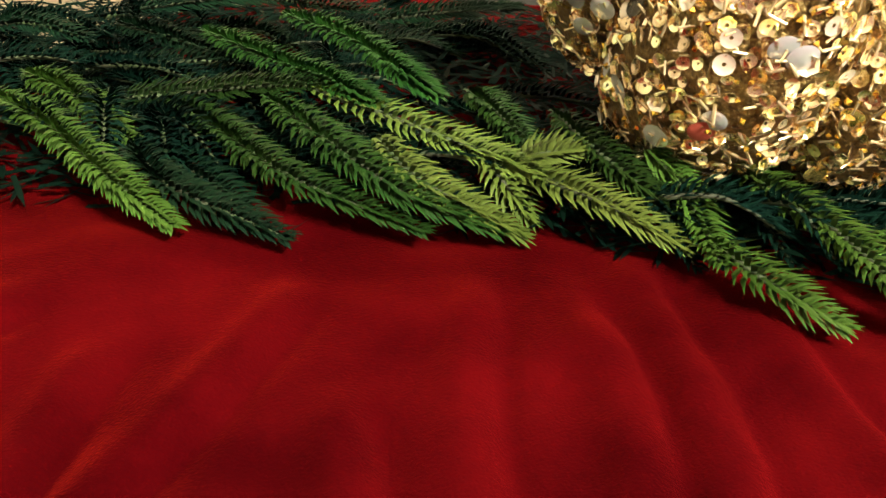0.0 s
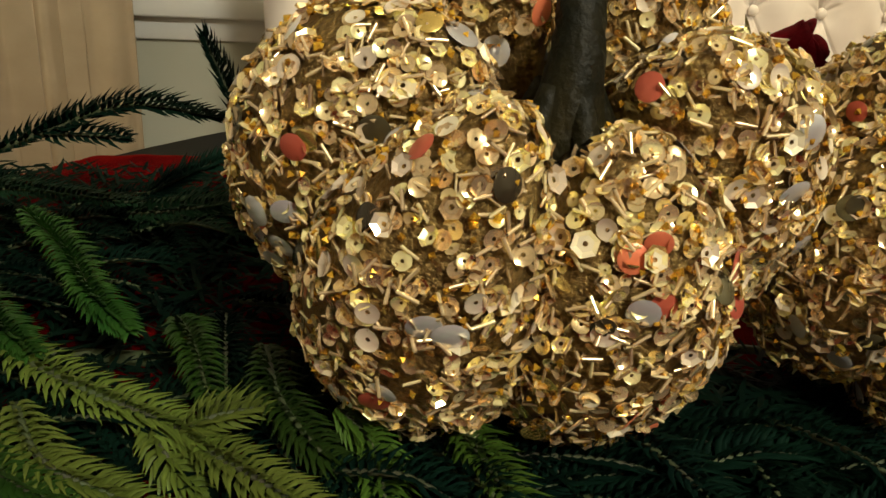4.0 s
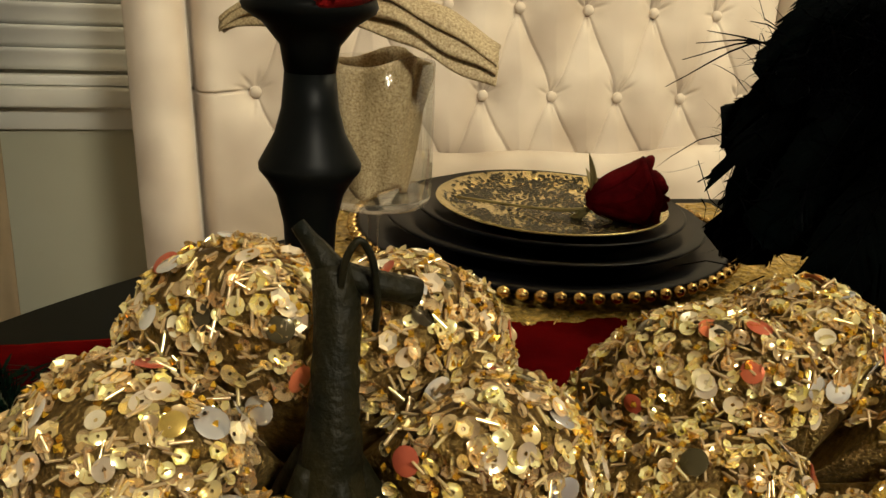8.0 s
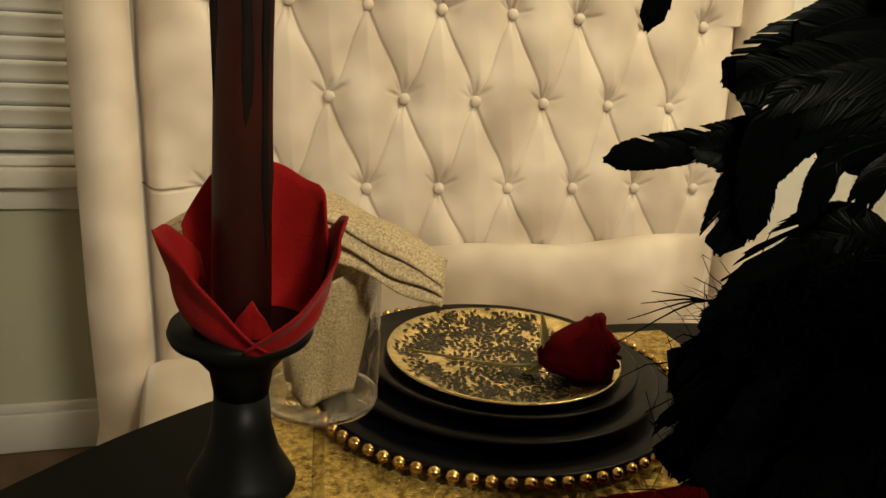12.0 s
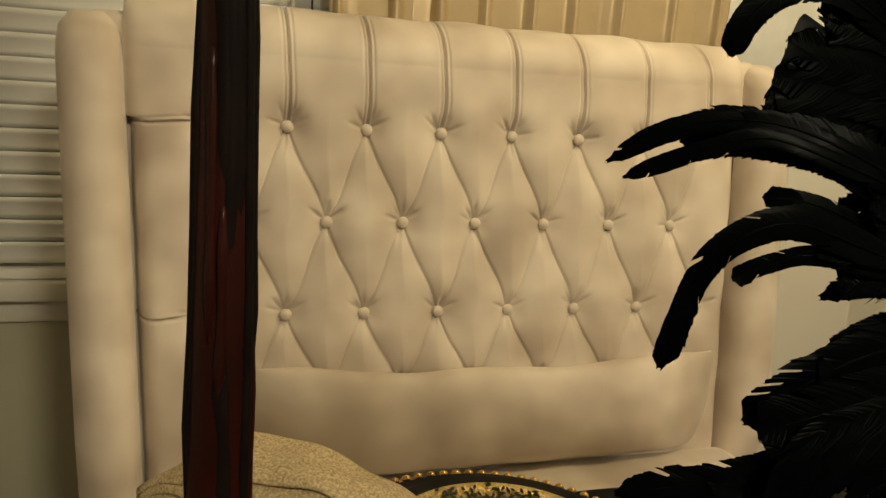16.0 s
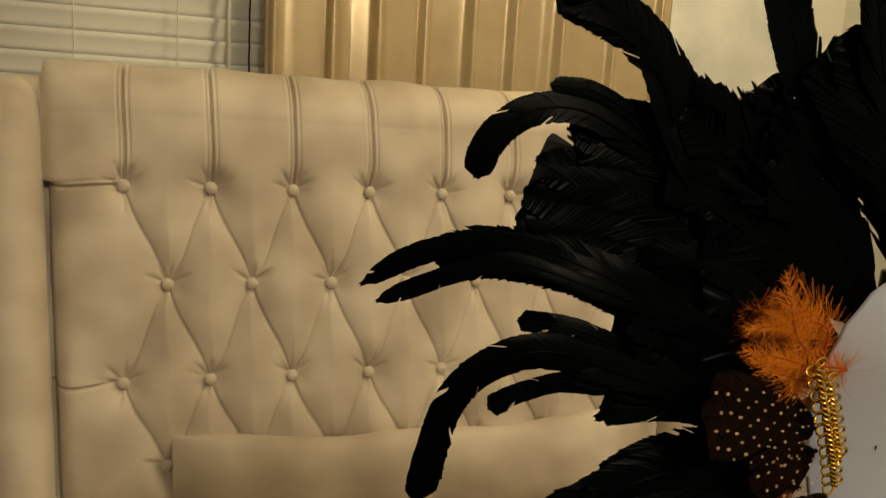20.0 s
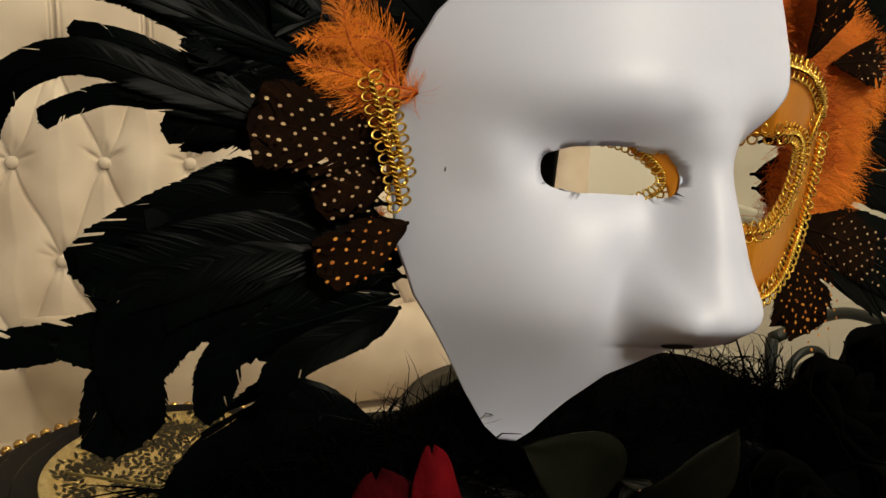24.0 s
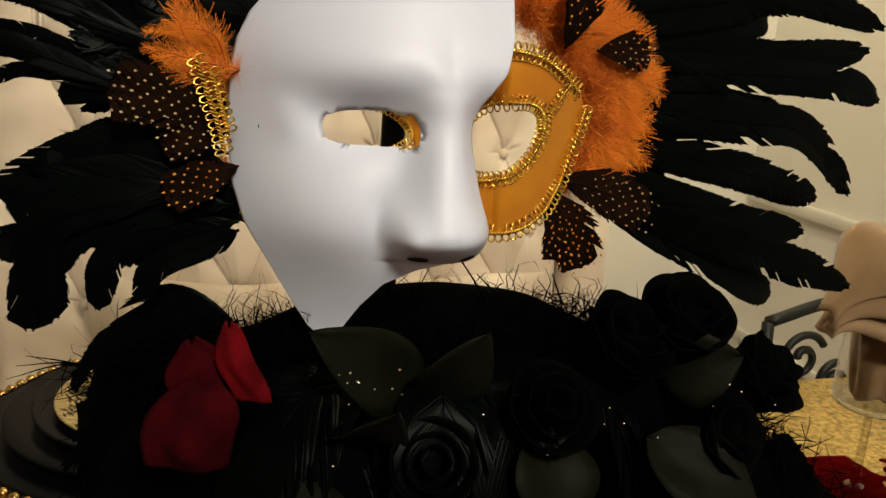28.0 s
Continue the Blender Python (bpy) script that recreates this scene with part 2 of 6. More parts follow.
# ---- helpers ----


def mesh(name, verts, faces, mat, smooth=True):
    me = bpy.data.meshes.new(name)
    me.from_pydata([tuple(v) for v in verts], [], [tuple(f) for f in faces])
    me.validate()
    if smooth:
        me.polygons.foreach_set("use_smooth", [True] * len(me.polygons))
    me.materials.append(mat)
    me.update()
    return me


def empty(name, place=(0, 0, 0), label="", category="", group="", kind=""):
    ob = new(name)
    ob.empty_display_size = 0.02
    ob.location = place
    return tagged(ob, label, category, group, kind)


def put(name, vf, mat, parent=None, label="", smooth=True, category="", group="", kind=""):
    """A mesh object from (verts, faces), given in world metres, under its parent."""
    me = vf if isinstance(vf, bpy.types.Mesh) else mesh(name, vf[0], vf[1], mat, smooth)
    ob = new(name, me)
    if parent:
        ob.parent = parent
        if parent.type == "EMPTY":
            ob.matrix_parent_inverse = Matrix.Translation(-Vector(parent.location))
    return tagged(ob, label, category, group, kind)


def merge(*parts):
    verts, faces = [], []
    for v, f in parts:
        k = len(verts)
        verts += list(v)
        faces += [tuple(i + k for i in q) for q in f]
    return verts, faces


def box(x0, x1, y0, y1, z0, z1, bevel=0.0):
    bm = bmesh.new()
    bmesh.ops.create_cube(bm, size=1.0, matrix=Matrix.Translation(((x0 + x1) / 2, (y0 + y1) / 2, (z0 + z1) / 2)) @ Matrix.Diagonal((x1 - x0, y1 - y0, z1 - z0, 1)))
    if bevel:
        bmesh.ops.bevel(bm, geom=bm.edges[:], offset=bevel, segments=2, affect="EDGES", profile=0.5)
    bm.verts.ensure_lookup_table()
    bm.verts.index_update()
    vf = [tuple(v.co) for v in bm.verts], [[v.index for v in f.verts] for f in bm.faces]
    bm.free()
    return vf


def lathe(profile, centre, n=48, close=True):
    """A turned body from (radius, height) pairs."""
    verts, faces = [], []
    for r, z in profile:
        verts += [(centre[0] + r * math.cos(2 * math.pi * k / n), centre[1] + r * math.sin(2 * math.pi * k / n), centre[2] + z) for k in range(n)]
    for i in range(len(profile) - 1):
        faces += [(i * n + k, i * n + (k + 1) % n, (i + 1) * n + (k + 1) % n, (i + 1) * n + k) for k in range(n)]
    if close:
        faces += [tuple(range(n - 1, -1, -1)), tuple((len(profile) - 1) * n + k for k in range(n))]
    return verts, faces


def spline(points, n):
    """n points along a smooth curve through the given ones."""
    p = [np.array(q, float) for q in points]
    if len(p) == 2:
        return np.array([p[0] + (p[1] - p[0]) * t for t in np.linspace(0, 1, n)])
    p = [2 * p[0] - p[1], *p, 2 * p[-1] - p[-2]]
    out = []
    for t in np.linspace(0, len(p) - 3 - 1e-9, n):
        i, u = int(t), t - int(t)
        a, b, c, d = p[i : i + 4]
        out.append(0.5 * (2 * b + (c - a) * u + (2 * a - 5 * b + 4 * c - d) * u * u + (3 * b - a - 3 * c + d) * u**3))
    return np.array(out)


def unit(v):
    return v / (np.linalg.norm(v) + 1e-12)


def frames_along(c, ref):
    """Tangents, sides and normals along a line of points."""
    t = np.gradient(c, axis=0)
    t /= np.linalg.norm(t, axis=1)[:, None] + 1e-12
    s = np.cross(t, ref)
    s /= np.linalg.norm(s, axis=1)[:, None] + 1e-9
    return t, s, np.cross(s, t)


def tube(points, radius, n=8, steps=24, ref=(0.13, 0.31, 0.94)):
    """A round rod along a curve; radius is a number or a list of radii from start to end."""
    c = spline(points, steps)
    _, s, m = frames_along(c, np.array(ref))
    radii = np.interp(np.linspace(0, 1, steps), np.linspace(0, 1, len(radius)), radius) if isinstance(radius, (list, tuple)) else np.full(steps, radius)
    verts, faces = [], []
    for k in range(steps):
        verts += [tuple(c[k] + radii[k] * (math.cos(a) * s[k] + math.sin(a) * m[k])) for a in np.linspace(0, 2 * math.pi, n, endpoint=False)]
    for k in range(steps - 1):
        faces += [(k * n + j, k * n + (j + 1) % n, (k + 1) * n + (j + 1) % n, (k + 1) * n + j) for j in range(n)]
    faces += [tuple(range(n - 1, -1, -1)), tuple((steps - 1) * n + j for j in range(n))]
    return verts, faces


def sheet(f, nu, nv):
    """A sheet of quads from f(u, v), u and v from 0 to 1."""
    verts = [tuple(f(i / (nu - 1), j / (nv - 1))) for j in range(nv) for i in range(nu)]
    return verts, [(j * nu + i, j * nu + i + 1, (j + 1) * nu + i + 1, (j + 1) * nu + i) for j in range(nv - 1) for i in range(nu - 1)]


def thick(ob, amount, offset=0.0):
    m = ob.modifiers.new("thickness", "SOLIDIFY")
    m.thickness, m.offset = amount, offset
    return ob


# ---- the room ----
put("floor", box(-2.0, 2.2, -2.0, 2.2, -0.05, 0.0), FLOOR, label="dark wooden floor", category="floor", kind="structure", smooth=False)
# Ceiling, south and west walls stay unseen; they close the room and bounce light.
put("ceiling", box(-2.0, 2.2, -2.0, 2.2, 2.45, 2.5), CEIL, label="white painted ceiling", category="ceiling", kind="structure", smooth=False)
put("wall_south", box(-2.1, 2.3, -2.1, -2.0, 0, 2.45), WALLR, label="cream painted wall", category="wall", kind="structure", smooth=False)
put("wall_west", box(-2.1, -2.0, -2.0, 2.2, 0, 2.45), WALLR, label="cream painted wall", category="wall", kind="structure", smooth=False)
wall_east = empty("wall_east", (2.1, 0, 0), "cream painted wall with panel mouldings", "wall", kind="structure")
put("wall_face", box(2.1, 2.2, -2.0, 2.13, 0, 2.45), WALLR, wall_east, smooth=False)
WX0, WX1, WZ0, WZ1 = -0.42, 0.86, 0.70, 2.05
wall_north = empty("wall_north", (0, 2.13, 0), "pale green-grey painted wall round the window", "wall", kind="structure")
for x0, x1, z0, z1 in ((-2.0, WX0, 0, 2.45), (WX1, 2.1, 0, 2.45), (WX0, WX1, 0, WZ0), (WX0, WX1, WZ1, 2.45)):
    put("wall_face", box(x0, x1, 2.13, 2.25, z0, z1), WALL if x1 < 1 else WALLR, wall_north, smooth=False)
baseboard = put("baseboard", merge(box(-2.0, 2.1, 2.112, 2.13, 0, 0.10, 0.004), box(-2.0, 2.1, 2.118, 2.13, 0.10, 0.125, 0.004)), TRIM, label="cream baseboard along the window wall", category="baseboard", kind="structure")
put("trim", merge(box(2.085, 2.1, -1.9, 2.10, 0.0, 0.12, 0.004), box(2.084, 2.1, -1.9, 2.10, 0.30, 0.335, 0.006), box(2.08, 2.1, -1.9, 2.10, 0.73, 0.77, 0.008)), TRIM, label="cream panel mouldings on the side wall", category="trim", kind="structure")

# window with a slatted blind
window = empty("window_1", (0.2, 2.13, 1.3), "window closed off by a white slatted blind", "window", kind="structure")
put("window_sill", box(WX0 - 0.05, WX1 + 0.05, 2.075, 2.135, 0.655, 0.70, 0.006), TRIM, window)
put("apron", box(WX0 - 0.02, WX1 + 0.02, 2.112, 2.131, 0.60, 0.655, 0.004), TRIM, window)
for x0, x1, z0, z1 in ((WX0, WX0 + 0.05, WZ0, WZ1), (WX1 - 0.05, WX1, WZ0, WZ1), (WX0 + 0.05, WX1 - 0.05, WZ0, WZ0 + 0.05), (WX0 + 0.05, WX1 - 0.05, WZ1 - 0.05, WZ1)):
    put("window_frame", box(x0, x1, 2.16, 2.22, z0, z1, 0.004), TRIM, window)
put("pane", box(WX0 + 0.05, WX1 - 0.05, 2.185, 2.191, WZ0 + 0.05, WZ1 - 0.05), GLASSPANE, window, smooth=False)
blind = empty("window_blind", (0.2, 2.10, 1.3), "white slatted blind, lowered almost to the sill", "blind")
for k in range(27):
    z = 0.757 + 0.0478 * k
    for x0, x1 in ((WX0 + 0.012, 0.448), (0.452, WX1 - 0.012)):
        th = radians(76)
        f = lambda u, v, x0=x0, x1=x1, z=z: (x0 + (x1 - x0) * u, 2.107 - 0.0245 * math.cos(th) * (2 * v - 1) + 0.003 * (1 - (2 * v - 1) ** 2), z + 0.0245 * math.sin(th) * (2 * v - 1))
        thick(put("slat", sheet(f, 2, 5), BLIND, blind), 0.0025)
put("bottom_rail", box(WX0 + 0.012, 0.448, 2.09, 2.122, 0.702, 0.724, 0.004), BLIND, blind)
for x in (-0.32, 0.10, 0.30):
    put("ladder_cord", tube([(x, 2.08, 0.71), (x, 2.08, 2.04)], 0.0012, 6, 2), BLIND, blind)
put("tilt_wand", tube([(0.405, 2.074, 1.06), (0.40, 2.073, 2.0)], 0.0045, 8, 2), TRIM, blind, "clear plastic wand")


def curtain(x0, x1, folds, label, seed):
    rng = np.random.default_rng(seed)
    phase = np.cumsum(rng.uniform(0.6, 1.4, folds * 2 + 2))
    phase = (phase - phase[0]) / (phase[-1] - phase[0])

    def f(u, v):
        a = np.interp(u, phase, np.arange(len(phase)) * math.pi)
        c = math.sin(a)
        deep = -0.030 * max(0.0, c) ** 7 * (0.75 + 0.25 * math.sin(3 * u + 2)) + 0.004 * math.sin(0.5 * a + 5 * v)
        return (x0 + (x1 - x0) * u + 0.012 * math.sin(2.1 * a + 1) * (1 - v), 2.035 + deep + 0.006 * math.sin(9 * v + 5 * u), 0.02 + 2.2 * v)

    ob = empty("curtain", ((x0 + x1) / 2, 2.035, 0), label, "curtain", "curtains beside the window")
    thick(put("curtain_panel", sheet(f, 30 * folds, 14), CURTAIN, ob), 0.002)
    put("curtain_rod", tube([(x0 - 0.05, 2.035, 2.26), (x1 + 0.05, 2.035, 2.26)], 0.012, 10, 2), IRON, ob)
    return ob


curtain(0.47, 1.46, 8, "gold satin curtain hanging in soft folds", 3)
curtain(-0.95, -0.30, 4, "gold satin curtain beside the blind", 5)
put("wall_picture", merge(box(1.50, 1.98, 2.112, 2.129, 1.25, 1.75, 0.004)), CANVAS, label="pale mottled canvas picture on the wall", category="picture")

# Unseen fixtures, added where the two lamps hang.
for name, x, y in (("ceiling_light", 0.70, -1.30), ("ceiling_light", 1.35, 0.95)):
    fixture = empty(name, (x, y, 2.4), "round ceiling light with a warm diffuser, added out of view", "lamp", "ceiling lights")
    put("canopy", lathe([(0.20, 0.0), (0.20, -0.03), (0.185, -0.04)], (x, y, 2.45)), TRIM, fixture)
    put("diffuser", lathe([(0.18, 0.0), (0.17, -0.012), (0.10, -0.022), (0.01, -0.025)], (x, y, 2.41)), SHADE, fixture)

# ---- settee ----
settee = empty("settee", (0.66, 1.6, 0), "beige upholstered settee with a deep-buttoned high back", "settee")
SX0, SX1 = 0.09, 1.235
COLS = 0.1335
BTN = []
for row, (z, off) in enumerate(((1.086, 0.0), (0.931, 0.5), (0.776, 0.0), (0.640, 0.5))):
    k = 0
    while 0.2105 + (k + off) * COLS < SX1 - 0.06:
        BTN.append((row, 0.2105 + (k + off) * COLS, z))
        k += 1


def back_plane(z):
    return 1.545 + 0.155 * (z - 0.70)


GX, GZ = np.meshgrid(np.linspace(SX0, SX1, 620), np.linspace(0.47, 1.285, 410))
near = np.full(GX.shape, 9.0)
segs = [((x, z), (x2, z2)) for r, x, z in BTN for r2, x2, z2 in BTN if r2 == r + 1 and abs(x2 - x) < COLS * 0.7]
pleats = [((x, z), (x, 1.30)) for r, x, z in BTN if r == 0]
pleats += [((SX0, z), (0.2105, z)) for z in (1.086, 0.776)]
slit, faint = near.copy(), near.copy()
for kind_, group_ in ((0, segs), (1, pleats)):
    for (ax, az), (bx, bz) in group_:
        dx, dz = bx - ax, bz - az
        ln = math.hypot(dx, dz)
        t = np.clip(((GX - ax) * dx + (GZ - az) * dz) / ln / ln, 0, 1)
        bow = (0.003 if kind_ == 0 else 0.002) * np.sin(2 * math.pi * t)
        away = np.hypot(GX - ax - t * dx - bow * dz / ln, GZ - az - t * dz + bow * dx / ln)
        if kind_:
            slit = np.minimum(slit, away)
        elif dx > 0:
            near = np.minimum(near, away)
        else:
            faint = np.minimum(faint, away)
both = np.minimum(near, faint)
knob = np.full(GX.shape, 9.0)
star = np.zeros(GX.shape)
srng = np.random.default_rng(6)
for r, x, z in BTN:
    away = np.hypot(GX - x, GZ - z)
    knob = np.minimum(knob, away)
    ang = np.arctan2(GZ - z, GX - x)
    for a in (1.05, 1.57, 2.1, 2.6, 0.5, -1.57):
        turn = np.angle(np.exp(1j * (ang - a - srng.normal(0, 0.15))))
        star -= srng.uniform(0.002, 0.0055) * np.exp(-((turn * away / (0.0022 + 0.05 * away)) ** 2)) * np.exp(-((away - 0.02) / 0.016) ** 2) * (np.cos(turn) > 0)
puff = -0.012 * np.exp(-((slit / 0.0018) ** 2)) - 0.0022 * np.exp(-(((slit - 0.008) / 0.0016) ** 2)) * (GZ > 1.086) - 0.0050 * np.exp(-((near / 0.0016) ** 2)) - 0.003 * np.exp(-((faint / 0.0015) ** 2)) + 0.014 * (1 - np.exp(-both / 0.030)) * (1 - 0.75 * np.exp(-(knob / 0.03) ** 2)) - 0.010 * np.exp(-(knob / 0.022) ** 2)
puff += star
puff += 0.003 * np.sin(31 * GX + 17 * GZ) * np.sin(23 * GZ - 9 * GX)
bend_ = np.clip((GZ - 1.20) / 0.085, 0, 1) * math.pi / 2
top_roll = 0.09 * (1 - np.cos(bend_))
lean_in = 0.0392 * np.clip(1.248 - GZ, 0, 1)
edge = (0.02 + 0.045 * (GZ < 1.09)) * (np.exp(-np.clip(GX - SX0 - lean_in, 0, 1) / 0.010) + np.exp(-np.clip(SX1 - lean_in - GX, 0, 1) / 0.010))
GY = back_plane(np.minimum(GZ, 1.20)) - puff * np.cos(0.8 * bend_) + top_roll + edge
ROLLZ = np.where(GZ > 1.20, 1.20 + 0.066 * np.sin(bend_) + puff * np.sin(bend_), GZ)
n0, n1 = GX.shape[1], GX.shape[0]
put("tufted_back", ([(float(a), float(b), float(c)) for a, b, c in zip(GX.ravel(), GY.ravel(), ROLLZ.ravel())],
                    [(j * n0 + i, j * n0 + i + 1, (j + 1) * n0 + i + 1, (j + 1) * n0 + i) for j in range(n1 - 1) for i in range(n0 - 1)]), UPHOL, settee)
put("back_frame", box(0.02, 1.30, 1.64, 1.74, 0.12, 1.252, 0.03), UPHOL, settee)
button_mesh = mesh("button", *lathe([(0.0005, -0.005), (0.006, -0.0045), (0.0095, -0.002), (0.0105, 0.002), (0.009, 0.004)], (0, 0, 0), 20), UPHOL)
for r, x, z in BTN:
    if r < 4:
        b = put("button", button_mesh, None, settee)
        b.matrix_parent_inverse = Matrix()
        b.matrix_local = Matrix.Translation((x - 0.66, back_plane(z) - 1.6 + 0.004, z)) @ pose(0, 0, 0, -90)


def wing(x_in, x_out):
    """The padded side border of the back, rounded over its front."""
    xc, half = (x_in + x_out) / 2, abs(x_out - x_in) / 2

    def f(u, v):
        a = math.pi * u
        z = 0.10 + 1.148 * v
        lean = 0.045 * (1 - v) if x_out < x_in else -0.05 * (1 - v)
        sq = 1.0 if v < 0.93 else math.sqrt(max(0.0, 1 - ((v - 0.93) / 0.07) ** 2))
        y = back_plane(max(z, 0.6)) + 0.02 - 0.075 * math.sin(a) ** 0.6 * (0.35 + 0.65 * sq)
        return xc + lean + half * math.cos(math.pi - a) * (0.6 + 0.4 * sq), y if v < 1 else y + 0.03, z

    return sheet(f, 22, 50)


put("side_border", wing(0.088, -0.008), UPHOL, settee)
put("side_border", wing(1.237, 1.335), UPHOL, settee)
put("lower_panel", sheet(lambda u, v: (0.10 + 1.125 * u, 1.565, 0.30 + 0.19 * v), 8, 4), UPHOL, settee)
CUSHION = spline([(1.545, 0.50), (1.475, 0.515), (1.455, 0.57), (1.462, 0.63), (1.482, 0.668), (1.505, 0.682), (1.525, 0.672), (1.545, 0.62)], 40)


def cushion_point(u, v):
    y, z = CUSHION[int(round(v * 39))]
    side = 1 - abs(2 * u - 1) ** 6
    sag = 0.024 * (1 - math.sin(math.pi * u) ** 0.7) + 0.004 * math.sin(17 * u)
    return 0.285 + 0.885 * u, 1.53 + (y - 1.53) * (0.15 + 0.85 * side) + 0.002 * math.sin(40 * u + 5 * v), z + sag * ((z - 0.5) / 0.18) * (0.6 + 0.4 * side)


put("lumbar_cushion", sheet(cushion_point, 90, 40), UPHOL, label="beige lumbar cushion leaning against the settee back", category="cushion")
put("seat_cushion", box(0.10, 1.23, 0.99, 1.53, 0.36, 0.50, 0.035), UPHOL, settee)
put("seat_base", box(0.02, 1.31, 0.98, 1.70, 0.12, 0.355, 0.015), UPHOL, settee)
for x in (0.07, 1.25):
    for y in (1.03, 1.66):
        put("leg", lathe([(0.016, 0), (0.024, 0.12)], (x, y, 0), 16), MATTBLACK, settee)

# ---- table with its runner ----
TX, TY, TR, TOP = 0.62, 0.13, 0.846, 0.75
table = empty("round_table", (TX, TY, 0), "large round table with a black lacquered top", "table")
put("tabletop", lathe([(TR - 0.05, -0.034), (TR - 0.01, -0.030), (TR, -0.018), (TR, -0.006), (TR - 0.006, 0.0), (0.3, 0.0)], (TX, TY, TOP), 128), TABLE, table)
put("pedestal", lathe([(0.30, 0), (0.29, 0.05), (0.10, 0.12), (0.08, 0.35), (0.14, 0.60), (0.25, 0.716)], (TX, TY, 0), 40), TABLE, table)

rr = np.random.default_rng(11)
FOLDS = [(rr.uniform(-0.25, 0.5), rr.uniform(0.05, 0.6), rr.uniform(0.6, 2.2), rr.uniform(0.0008, 0.0024), rr.uniform(0.010, 0.024)) for _ in range(40)]

FANNED = [((-0.042, 0.17), (-0.0375, 0.236)), ((-0.025, 0.19), (0.003, 0.262)), ((0.086, 0.16), (0.090, 0.255)), ((0.104, 0.17), (0.116, 0.275)), ((0.021, 0.15), (0.023, 0.215)), ((0.15, 0.18), (0.146, 0.25)), ((0.055, 0.16), (0.058, 0.26)), ((-0.12, 0.20), (-0.07, 0.26)), ((0.20, 0.16), (0.23, 0.24))]


def cloth_height(x, y):
    z = 0.0035
    for fx, fy, ang, amp, wide in FOLDS:
        d = (x - fx) * math.sin(ang) - (y - fy) * math.cos(ang) + 0.03 * math.sin(9 * ((x - fx) * math.cos(ang) + (y - fy) * math.sin(ang)))
        along = (x - fx) * math.cos(ang) + (y - fy) * math.sin(ang)
        z += amp * math.exp(-((d / wide) ** 2)) * math.exp(-((along / 0.14) ** 2))
    for k, ((ax, ay), (bx, by)) in enumerate(FANNED):
        dx, dy = bx - ax, by - ay
        ln = math.hypot(dx, dy)
        along, d = ((x - ax) * dx + (y - ay) * dy) / ln / ln, ((x - ax) * dy - (y - ay) * dx) / ln + 0.004 * math.sin(40 * y + k)
        if -0.5 < along < 1.5 and abs(d) < 0.05:
            ends = math.exp(-max(0, along - 0.9, -along) ** 2 * 25)
            z += ends * (0.0034 * math.exp(-((d / 0.0075) ** 2)) - 0.0030 * math.exp(-(((d - 0.009) / 0.005) ** 2)))
    return z + 0.0025 * noise.noise((x * 22, y * 22, 0.3)) + 0.001 * noise.noise((x * 60, y * 60, 1.3))


def runner_point(u, v):
    x, y = -0.30 + 1.9 * u, -0.06 + 0.709 * v + 0.006 * math.sin(11 * u)
    r = math.hypot(x - TX, y - TY)
    z = TOP + cloth_height(x, y)
    if r > TR - 0.01:
        over = r - TR + 0.01
        k = (TR - 0.01 + 0.02 * math.tanh(over / 0.02)) / r
        x, y = TX + (x - TX) * k, TY + (y - TY) * k
        z -= over * 1.4
    return x, y, z


thick(put("table_runner", sheet(runner_point, 640, 250), VELVET, label="crumpled crimson velvet runner lying across the table", category="table runner"), 0.002, 1.0)

# ---- fir garland ----
garland = empty("fir_garland", (0.1, 0.34, TOP), "green fir garland of drooping needle sprays round the pumpkins", "garland")
grng = np.random.default_rng(21)


def spray_mesh(points, needle=0.0128, thin=0.0009, per=0.0024, rows=5):
    """One spray: a twig with two broad combs of curved, forward-swept needles and a few on top."""
    length = sum(np.linalg.norm(np.subtract(b, a)) for a, b in zip(points, points[1:]))
    n = max(10, int(length / per))
    c = spline(points, n)
    t, s, m = frames_along(c, np.array((0.05, 0.1, 1.0)))
    verts, faces = [], []
    angles = (0.22, math.pi - 0.22, 0.95, math.pi - 0.95, -0.45, math.pi + 0.45)[: rows + 1 if rows > 4 else rows]
    for k in range(n):
        f = k / (n - 1)
        taper = (0.55 + 0.45 * min(1, f / 0.15)) * (1.0 if f < 0.6 else 1 - 0.5 * ((f - 0.6) / 0.4) ** 1.5)
        for i, a0 in enumerate(angles):
            a = a0 + grng.uniform(-0.16, 0.16)
            out = math.cos(a) * s[k] + math.sin(a) * m[k]
            ln = needle * taper * grng.uniform(0.85, 1.10) * (1.0, 1.0, 0.8, 0.8, 0.85, 0.85)[i]
            way = unit(out + (0.30 + 0.5 * f) * t[k] + 0.20 * m[k])
            root = c[k] + t[k] * (grng.uniform(-0.25, 0.25) + (0.5 if i in (2, 3) else 0)) * per
            mid = root + way * ln * 0.5
            tip = mid + unit(way + 0.75 * t[k] - 0.10 * m[k]) * ln * 0.52
            side = unit(np.cross(way, m[k] + 0.4 * out + 1e-3)) * thin
            up = unit(np.cross(side, way)) * thin * 0.7
            b = len(verts)
            verts += [root - side * 0.9, root + side * 0.9, mid - side, mid + side, tip, mid + up]
            faces += [(b, b + 1, b + 5), (b, b + 5, b + 2), (b + 1, b + 3, b + 5), (b + 2, b + 5, b + 4), (b + 5, b + 3, b + 4)]
    return verts, faces


